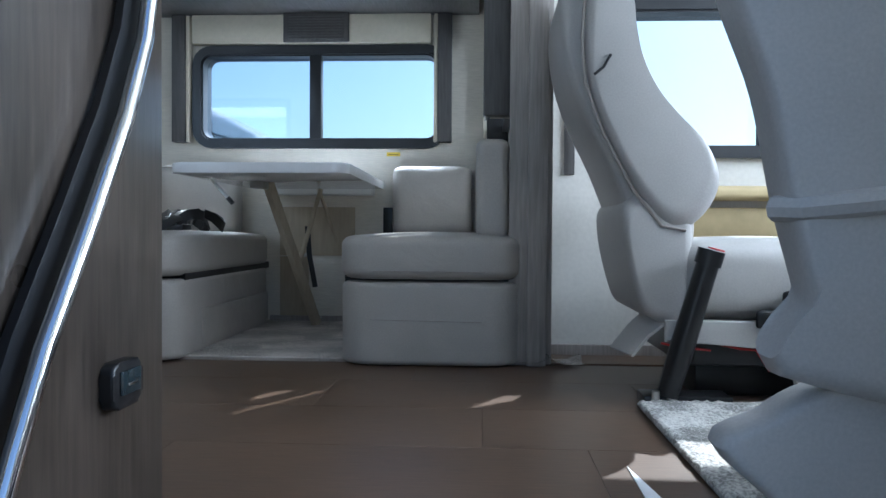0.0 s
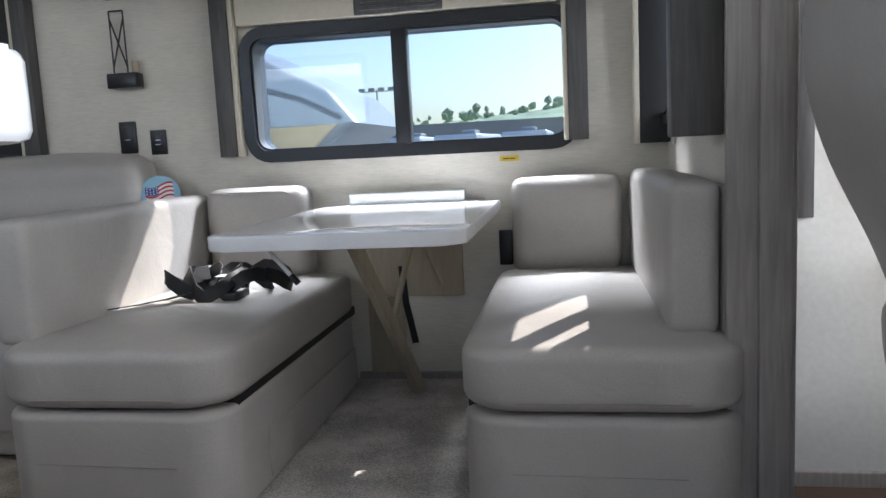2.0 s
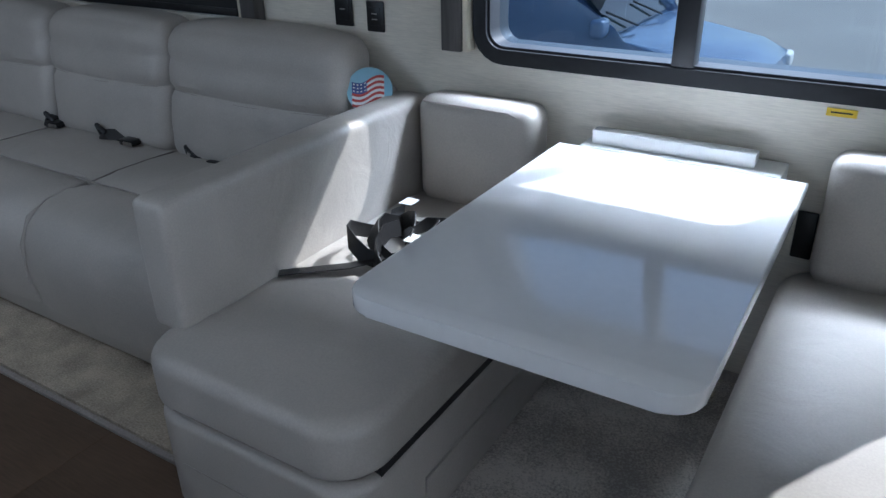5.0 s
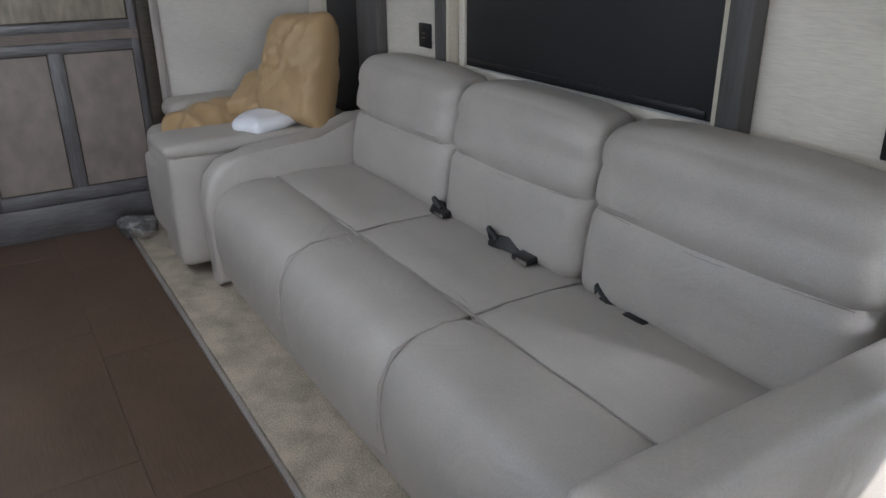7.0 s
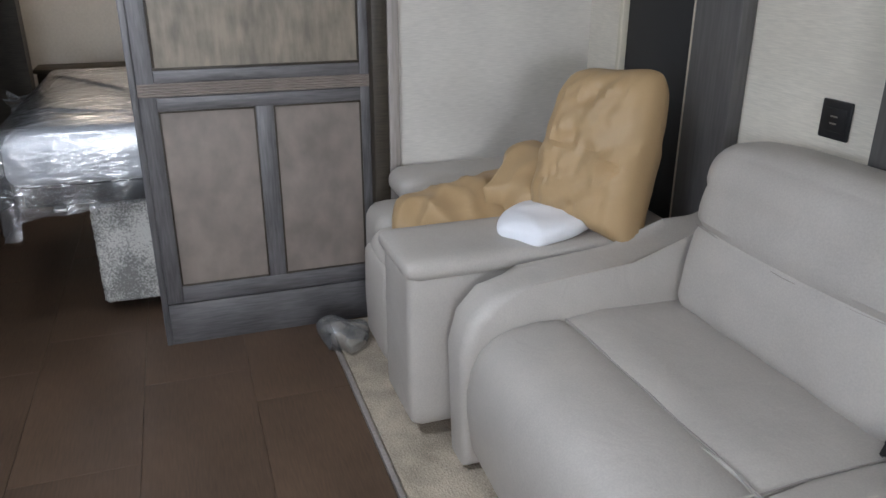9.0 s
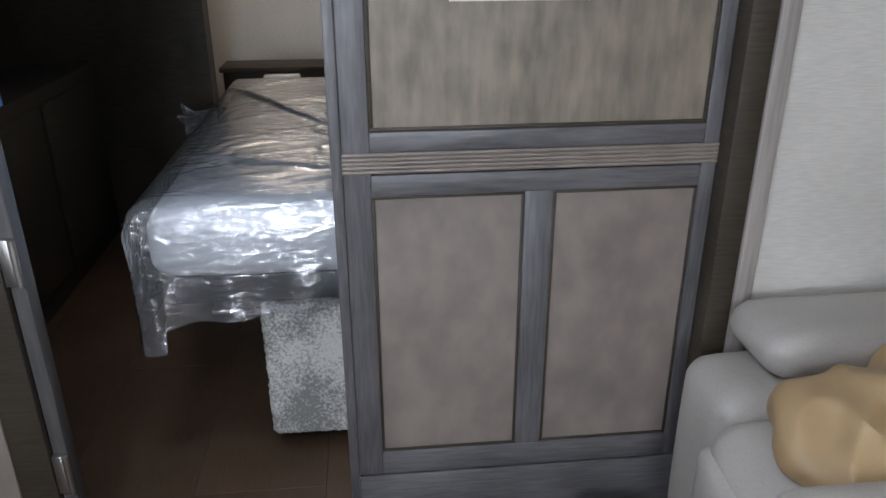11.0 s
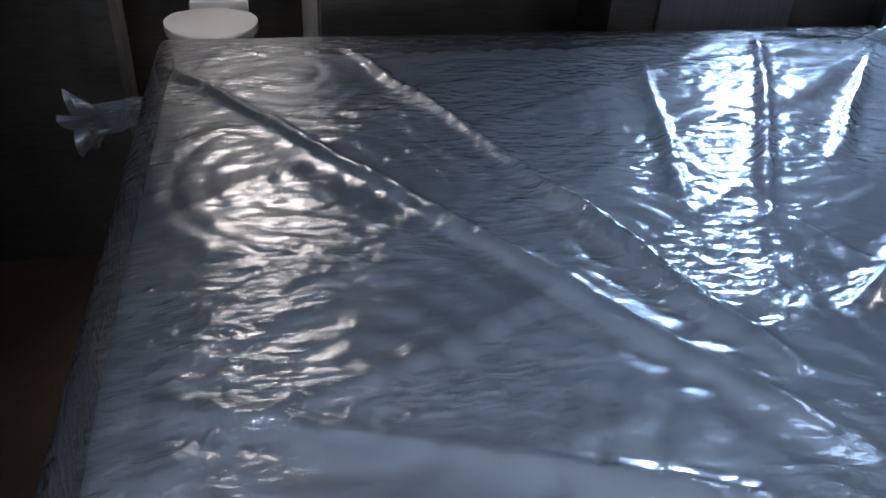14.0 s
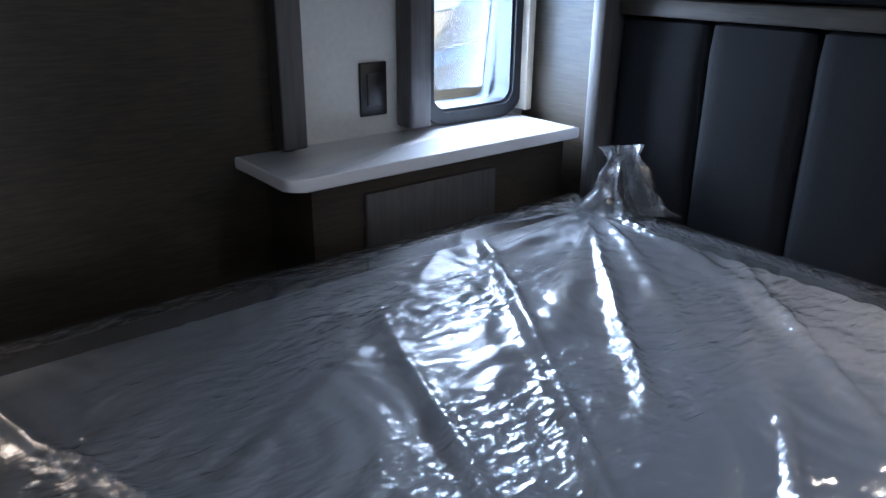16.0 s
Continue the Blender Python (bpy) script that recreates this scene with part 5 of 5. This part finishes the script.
# ---- cab ----
def driver_seat():
    s = thing("driver_seat", "pale grey leatherette driver seat with torn side seam", "car seat")
    spine = [(0.585, 0.33), (0.47, 0.33), (0.42, 0.50), (0.36, 0.66), (0.27, 0.85), (0.225, 1.00), (0.215, 1.13), (0.245, 1.25), (0.30, 1.30), (0.385, 1.29), (0.425, 1.22), (0.43, 1.08), (0.47, 0.95), (0.60, 0.62)]
    part("back_shell", soft_slab(spine, "y", 2.17, 2.62, 0.05), LEATHER_CAB, s)
    wing = [(0.50, 0.50), (0.42, 0.60), (0.335, 0.76), (0.285, 0.90), (0.275, 1.02), (0.285, 1.18), (0.32, 1.25), (0.37, 1.25), (0.40, 1.17), (0.41, 1.08), (0.435, 0.97), (0.485, 0.87), (0.55, 0.79), (0.625, 0.71), (0.655, 0.62), (0.625, 0.54), (0.565, 0.49)]
    part("side_bolster", soft_slab(wing, "y", 2.095, 2.21, 0.045), LEATHER_CAB, s)
    part("side_bolster", soft_slab(wing, "y", 2.58, 2.68, 0.045), LEATHER_CAB, s)
    seam = [(p[0] - 0.006, 2.115, p[1] - 0.006) for p in wing[:6]]
    part("bolster_seam", tube([(0.56, 2.112, 0.482), *seam], 0.005, 6), SEAM, s)
    part("tear", tube([(0.30, 2.091, 0.91), (0.325, 2.092, 0.93), (0.345, 2.092, 0.965)], 0.004, 5), BLACK, s, "dark frayed tear in the seam")
    part("lumbar_fold", soft_slab([(0.57, 0.235), (0.47, 0.235), (0.43, 0.30), (0.392, 0.47), (0.41, 0.57), (0.57, 0.60)], "y", 2.115, 2.65, 0.04), LEATHER_CAB, s)
    part("seat_cushion", pad(0.55, 1.13, 2.10, 2.66, 0.235, 0.455, 0.06, (0.01, 0.012, 0.012), 14, 0.002), LEATHER_CAB, s)
    skirt = [(0.50, 0.235), (0.50, 0.175), (0.78, 0.165), (0.845, 0.13), (0.86, 0.02), (1.0, 0.02), (1.06, 0.235)]
    part("skirt", prism(skirt, "y", 2.08, 2.10, 0.006), LEATHER_CAB, s)
    flap = ribbon([(0.565, 2.20, 0.245), (0.50, 2.20, 0.235), (0.45, 2.20, 0.19), (0.40, 2.19, 0.13)], 0.16, (0, 1, 0.25), 0.008)
    part("rear_flap", flap, LEATHER_CAB, s, "loose grey flap hanging behind the seat")
    part("underframe", box(0.56, 1.02, 2.14, 2.60, 0.10, 0.20, 0.01), BLACK, s)
    part("pedestal", box(0.62, 0.98, 2.22, 2.55, 0.0, 0.10, 0.01), BLACK, s)
    for z0, x0, x1 in ((0.215, 0.74, 0.925), (0.268, 0.81, 0.93)):
        c = part("control_panel", pad(x0, x1, 2.06, 2.085, z0, z0 + 0.052, 0.012, (0, 0, 0), 6), BLACK, s)
        for k in range(2):
            part("switch", box(x0 + 0.045 + k * 0.03, x0 + 0.06 + k * 0.03, 2.054, 2.060, z0 + 0.012, z0 + 0.04, 0.002), GREY_TRIM, c)
    for y, x in ((2.13, 0.50), (2.12, 0.66)):
        part("wire", tube([(x, y, 0.165), (x + 0.05, y - 0.01, 0.155), (x + 0.10, y, 0.15), (x + 0.14, y + 0.01, 0.09 if x > 0.6 else 0.145)], 0.0035, 6), RED, s, "red and white wire under the seat")


driver_seat()
bk = thing("seat_belt_buckle", "black seat belt stalk with red button beside the driver seat", "seat belt")
tilt = Vector((0.105, -0.03, 0.40))
part("sleeve", tube([Vector((0.505, 2.07, 0.03)) + tilt * t for t in (0, 0.3, 0.6, 0.92)], 0.03, 12, [0.95, 1.1, 1.05, 1.0]), BLACK, bk)
part("buckle_head", tube([Vector((0.505, 2.07, 0.03)) + tilt * t for t in (0.9, 1.0)], 0.036, 12), BLACK, bk)
part("release_button", tube([Vector((0.512, 2.055, 0.03)) + tilt * t for t in (1.0, 1.01)], 0.022, 12), RED, bk)
part("base_plate", box(0.44, 0.68, 2.06, 2.16, 0.0, 0.03, 0.006), BLACK, bk)
for x in (0.47, 0.51):
    part("bolt", tube([(x, 2.055, 0.0), (x, 2.055, 0.045)], 0.011, 8), STEEL, bk)


def passenger_seat():
    s = thing("passenger_seat", "large pale grey leatherette passenger seat seen from behind", "car seat")
    back = [(0.332, 0.504), (0.36, 0.40), (0.385, 0.298), (1.2, 0.27), (1.2, 1.30), (0.205, 1.30), (0.215, 1.02), (0.236, 0.86), (0.267, 0.737), (0.306, 0.63)]
    part("back_shell", soft_slab(back, "y", 0.825, 0.905, 0.025), LEATHER_CAB, s)
    part("welt_band", tube([(0.325, 0.86, 0.500), (0.345, 0.832, 0.499), (0.40, 0.822, 0.505), (0.60, 0.82, 0.53), (0.85, 0.82, 0.56), (1.15, 0.82, 0.59)], 0.015, 8), LEATHER_CAB, s)
    hem = [(0.285, 0.205), (0.33, 0.265), (0.40, 0.30), (0.50, 0.305), (1.1, 0.22), (1.1, 0.02), (0.60, 0.02)]
    part("lower_flap", soft_slab(hem, "y", 0.86, 0.93, 0.02), LEATHER_CAB, s, "pale grey flap hanging below the seat")
    part("seat_cushion", pad(0.62, 1.15, 1.0, 1.55, 0.20, 0.42, 0.06, (0, 0.01, 0.01), 10), LEATHER_CAB, s)
    part("pedestal", box(0.66, 1.1, 0.95, 1.45, -0.002, 0.2, 0.02), BLACK, s)


passenger_seat()
mat = thing("cab_rug", "silver speckled shag mat between the cab seats", "rug")
bm = pad(0.42, 1.30, 1.30, 2.055, 0.0, 0.022, 0.01, (0, 0, 0), 60, 0.0)
for v in bm.verts:
    if v.co.z > 0.012:
        v.co += noise.noise_vector(v.co * 80) * 0.006
part("shag_face", bm, SHAG, mat)
ledge = thing("cab_ledge", "tan padded ledge below the cab side window", "ledge")
part("upper_pad", pad(0.62, 1.9, 2.86, 2.945, 0.60, 0.655, 0.02, (0, 0.004, 0), 10), YELLOW_WALL, ledge)
part("lower_board", box(0.62, 1.9, 2.915, 2.945, 0.46, 0.575, 0.008), YELLOW_WALL, ledge)
structure("baseboard_cab", box(0.25, 2.2, 2.93, 2.949, -0.002, 0.04, 0.003), JAMB, "grey baseboard along the cab wall", "baseboard")
sbelt = thing("shoulder_belt", "dark shoulder belt guide on the cab wall", "seat belt")
part("webbing", box(0.31, 0.35, 2.935, 2.947, 0.70, 1.9, 0.003), GREY_TRIM, sbelt)
wheel = thing("steering_wheel", "grey steering wheel before the driver seat", "steering wheel")
bm = bmesh.new()
m = pose(1.33, 2.38, 0.80, 0, -55, 0)
rim = [m @ Vector((0.21 * math.cos(k * math.tau / 40), 0.21 * math.sin(k * math.tau / 40), 0)) for k in range(41)]
part("rim", tube(rim, 0.016, 10), LEATHER_CAB, wheel)
part("hub", tube([m @ Vector((0, 0, -0.03)), m @ Vector((0, 0, 0.03))], 0.06, 20), BLACK, wheel)
for k in range(3):
    a = k * math.tau / 3 + 0.5
    part("spoke", tube([m @ Vector((0, 0, 0)), m @ Vector((0.2 * math.cos(a), 0.2 * math.sin(a), 0))], 0.012), BLACK, wheel)
part("column", tube([m @ Vector((0, 0, -0.03)), m @ Vector((0, 0, -0.62))], 0.035), BLACK, wheel)
dash = thing("dashboard", "grey moulded dashboard below the windscreen", "dashboard")
part("body", pad(1.72, 2.295, 0.52, 2.90, 0.30, 0.93, 0.08, (0, 0, 0.01), 10), GREY_TRIM, dash)

flm = thing("floor_film", "wrinkled clear floor film at the bench corner", "plastic film")
bm = bmesh.new()
cells = [[bm.verts.new((0.05 + 0.30 * i / 14, 2.66 + 0.12 * j / 6 - 0.03 * i / 14, 0.012 + 0.035 * max(0, math.sin(i * 0.9 + j * 0.3)) * (1 - abs(j - 3) / 6))) for j in range(7)] for i in range(15)]
for i in range(14):
    for j in range(6):
        bm.faces.new((cells[i][j], cells[i + 1][j], cells[i + 1][j + 1], cells[i][j + 1]))
part("sheet", bm, FILM, flm)
slip = thing("paper_strip", "thin white paper strip lying on the floor", "paper")
part("strip", prism([(0.290, 1.30), (0.325, 1.30), (0.292, 1.52)], "z", 0.001, 0.003), SHEET, slip)


# ---- outside ----
GROUND = -1.1
structure("ground", box(-400, 400, -400, 400, GROUND - 0.2, GROUND), ASPHALT, "pale gravel sales lot reaching to the horizon", "ground")


def wheel_parts(parent, x, y, z, r, axis="x"):
    d = Vector((0.11, 0, 0)) if axis == "x" else Vector((0, 0.11, 0))
    w = part("wheel", tube([Vector((x, y, z)) - d, Vector((x, y, z)) + d], r, 24), RUBBER, parent)
    part("rim", tube([Vector((x, y, z)) - d * 1.06, Vector((x, y, z)) + d * 1.06], r * 0.6, 18), STEEL, w)


def trailer():
    t = thing("travel_trailer", "white travel trailer with rounded nose and dark windows", "caravan", "row of parked trailers")
    prof = [(-3.3, 0.55), (3.0, 0.55), (3.35, 1.0), (3.3, 1.9), (2.9, 2.75), (2.5, 2.95), (-3.2, 2.95), (-3.35, 2.8)]
    part("body", prism([(y * 1.0, z) for y, z in prof], "x", -1.2, 1.2, 0.12, 3), RV_WHITE, t)
    part("stripe", box(-1.215, 1.215, -3.0, 2.7, 0.62, 0.95, 0.01), RV_GREY, t)
    for s in (-1, 1):
        for a in (-2.4, -0.4, 1.2):
            part("window", box(s * 1.205 - 0.01, s * 1.205 + 0.01, a, a + 0.9, 1.55, 2.15, 0.004), DARK_GLASS, t)
    part("front_window", box(-0.8, 0.8, -3.36, -3.32, 1.5, 2.2, 0.01), DARK_GLASS, t)
    part("access_hatch", box(-0.9, -0.1, -3.37, -3.33, 0.75, 1.2, 0.01), RV_GREY, t)
    part("roof_unit", pad(-0.4, 0.4, -0.6, 0.6, 2.95, 3.22, 0.08, (0, 0, 0), 4), RV_GREY, t)
    for s in (-1.05, 1.05):
        for y in (-0.5, 0.4):
            wheel_parts(t, s, y, 0.36, 0.36)
    for s in (-0.7, 0.7):
        part("stabiliser", tube([(s, -2.9, 0.0), (s, -2.9, 0.6)], 0.05), BLACK, t)
    return t


first = trailer()
first.matrix_basis = pose(-22, 44.0, GROUND)
for k in range(1, 12):
    copy_thing(first, pose(-22 + 3.3 * k, 44.0 + 0.6 * math.sin(k * 2.0), GROUND, 0, 0, 8 * math.sin(k)))


def motorhome():
    m = thing("neighbour_motorhome", "grey and tan motorhome with overhanging nose and slate blue cab", "motorhome")
    nose = [(-11.5, 0.5), (-4.4, 0.5), (-4.4, 1.95), (-2.75, 2.05), (-2.3, 2.35), (-2.6, 2.7), (-3.9, 3.35), (-11.5, 3.5)]
    part("body", prism(nose, "y", 8.3, 10.7, 0.15, 4), RV_GREY, m)
    part("tan_band", prism([(-11.4, 1.5), (-4.45, 1.5), (-4.45, 1.97), (-2.8, 2.08), (-2.5, 2.35), (-11.4, 2.2)], "y", 8.28, 8.4, 0.02), RV_TAN, m)
    part("cap_stripe", tube([(-10.0, 8.28, 3.05), (-4.1, 8.28, 3.0), (-2.85, 8.28, 2.6), (-2.45, 8.3, 2.4)], 0.03), BLACK, m)
    prof = [(-2.2, 0.35), (0.95, 0.35), (1.08, 0.62), (1.0, 0.86), (0.75, 0.98), (-0.15, 1.14), (-0.30, 1.16), (-1.05, 1.85), (-2.2, 1.90)]
    cab = part("cab", prism(prof, "x", -0.92, 0.92, 0.11, 4), CAR_BLUE, m, "slate blue cab with a sloping bonnet")
    cab.matrix_basis = pose(-2.45, 9.4, 0, 0, 0, -90)
    g = bmesh.new()
    q = [(-0.78, -0.30, 1.17), (0.78, -0.30, 1.17), (0.70, -1.00, 1.815), (-0.70, -1.00, 1.815)]
    lo = [g.verts.new(p) for p in q]
    hi = [g.verts.new((p[0], p[1] + 0.02, p[2] + 0.03)) for p in q]
    g.faces.new(lo), g.faces.new(hi)
    for k in range(4):
        g.faces.new((lo[k], lo[(k + 1) % 4], hi[(k + 1) % 4], hi[k]))
    part("windscreen", g, DARK_GLASS, cab)
    for s in (-0.4, 0.35):
        part("wiper", tube([(s, -0.22, 1.20), (s + 0.35, -0.42, 1.36)], 0.012, 6), BLACK, cab)
    for s in (-1, 1):
        part("headlight", pad(s * 0.78 - 0.14, s * 0.78 + 0.12, 0.84, 1.05, 0.70, 0.86, 0.04, (0, 0, 0), 5), WHITE, cab)
        part("mirror", pad(s * 1.04 - 0.11, s * 1.04 + 0.11, -0.42, -0.28, 1.18, 1.36, 0.05, (0, 0, 0), 5), CAR_BLUE, cab)
        part("front_wheel", tube([(s * 0.85 - 0.1, 0.35, 0.33), (s * 0.85 + 0.1, 0.35, 0.33)], 0.33, 24), RUBBER, cab)
    part("grille", box(-0.5, 0.5, 1.03, 1.075, 0.52, 0.68, 0.01), BLACK, cab)
    for y in (8.5, 10.5):
        wheel_parts(m, -9.0, y, 0.42, 0.42, "y")
    m.matrix_basis = Matrix.Translation((0, 0, GROUND))


motorhome()


def tan_coach():
    c = thing("tan_coach", "tan coach with sweeping white stripes parked behind", "motorhome")
    part("body", box(-14.4, -12.0, 3.2, 13.0, 0.4, 3.3, 0.12, 3), RV_TAN, c)
    for k in range(4):
        pts = [(-11.99, 3.6 + 0.5 * i, 0.9 + 0.42 * k + 0.9 * math.sin(i * 0.14 + 0.3 * k)) for i in range(18)]
        part("stripe", ribbon(pts, 0.16, (0, -0.5, 1), 0.01), RV_WHITE, c)
    for y in (5.0, 11.0):
        wheel_parts(c, -12.3, y, 0.42, 0.42)
    c.matrix_basis = Matrix.Translation((0, 0, GROUND))


tan_coach()


def lamp_pole():
    p = thing("flood_light_pole", "tall steel pole with clustered flood lights", "street lamp")
    part("pole", tube([(0, 0, 0), (0, 0, 8.6)], 0.13, 10, [1, 0.6]), STEEL, p)
    part("crossarm", tube([(-1.6, 0, 8.4), (1.6, 0, 8.4)], 0.06, 8), STEEL, p)
    for x in (-1.5, -0.5, 0.5, 1.5):
        part("flood_light", box(x - 0.3, x + 0.3, -0.35, 0.1, 8.4, 8.75, 0.05), RV_GREY, p)
    p.matrix_basis = pose(-18.6, 75, GROUND)


lamp_pole()
fence = structure("retaining_wall", box(-120, 120, 62, 62.4, GROUND, GROUND + 4.4), ASPHALT, "long pale retaining wall behind the sales lot", "wall")
hill = bmesh.new()
hv = [[hill.verts.new((-240 + 480 * i / 60, 110 + 14 * j, GROUND + (7 + 7 * math.exp(-((i - 38) / 10) ** 2)) * min(1, j / 5) + 1.2 * noise.noise(Vector((i * 0.5, j * 0.7, 0))))) for j in range(8)] for i in range(61)]
for i in range(60):
    for j in range(7):
        hill.faces.new((hv[i][j], hv[i + 1][j], hv[i + 1][j + 1], hv[i][j + 1]))
structure("backdrop_hill", hill, GRASS, "low green wooded hill on the horizon", "hill", 60)
woods = bmesh.new()
rng = random.Random(7)
for k in range(900):
    i = rng.random() * 60
    x = -240 + 8 * i
    j = 3 + rng.random() * 4
    z = GROUND + (7 + 7 * math.exp(-((i - 38) / 10) ** 2)) + rng.random() * 1.2
    b = bmesh.new()
    bmesh.ops.create_icosphere(b, subdivisions=1, radius=0.5 + rng.random() * 0.8, matrix=Matrix.Translation((x, 110 + 14 * j, z)))
    for v in b.verts:
        v.co += noise.noise_vector(v.co * 0.9) * 0.7
    me = bpy.data.meshes.new("t")
    b.to_mesh(me)
    b.free()
    woods.from_mesh(me)
    bpy.data.meshes.remove(me)
tagged(finish("far_woods", woods, GRASS, None, "", 0), "far green woods along the hilltop", "trees", "", "stuff")

# unseen awning added to shade the upper dinette window and bound the sun patches
aw = thing("slide_topper", "unseen grey fabric awning added to trim the dinette sun patches", "awning")
part("fabric", box(-2.4, 0.22, 3.97, 4.50, 2.10, 2.115, 0.003), RV_GREY, aw)
part("roller", tube([(-2.4, 4.50, 2.10), (0.22, 4.50, 2.10)], 0.04, 12), RV_WHITE, aw)
for x in (-2.3, 0.15):
    part("bracket", tube([(x, 3.94, 1.95), (x, 4.50, 2.09)], 0.015, 8), STEEL, aw)

# ---- floor planks ----
planks = {}


def plank_mesh(length, width):
    key = (round(length, 4), round(width, 4))
    if key not in planks:
        bm = box(-length / 2, length / 2, -width / 2, width / 2, -0.0055, 0.0, 0.0006, 1)
        me = bpy.data.meshes.new("plank")
        bm.to_mesh(me)
        bm.free()
        me.materials.append(FLOOR)
        planks[key] = me
    return planks[key]


floor = tagged(new("floor"), "dark brown vinyl plank floor", "floor", "", "structure")
W, L = 0.3655, 0.92
for r in range(-3, 5):
    y0 = 1.6358 + r * W
    ya, yb = y0, y0 + W
    off = (0.0, 0.46, 0.23, 0.69)[r % 4]
    x = -9.2 - off
    while x < 2.3:
        xa, xb = max(x, -9.19), min(x + L, 2.29)
        lo, hi = max(ya, 0.505 if xb < -0.53 else 1.19), yb
        hi = min(hi, 2.945)
        if -5.31 < xa < 0.13 or -5.31 < xb < 0.13:
            hi = min(hi, 2.693)
        if xb - xa > 0.03 and hi - lo > 0.02:
            ob = new("plank", plank_mesh(xb - xa - 0.001, hi - lo - 0.001))
            ob.location = ((xa + xb) / 2, (lo + hi) / 2, 0)
            ob.parent = floor
        x += L
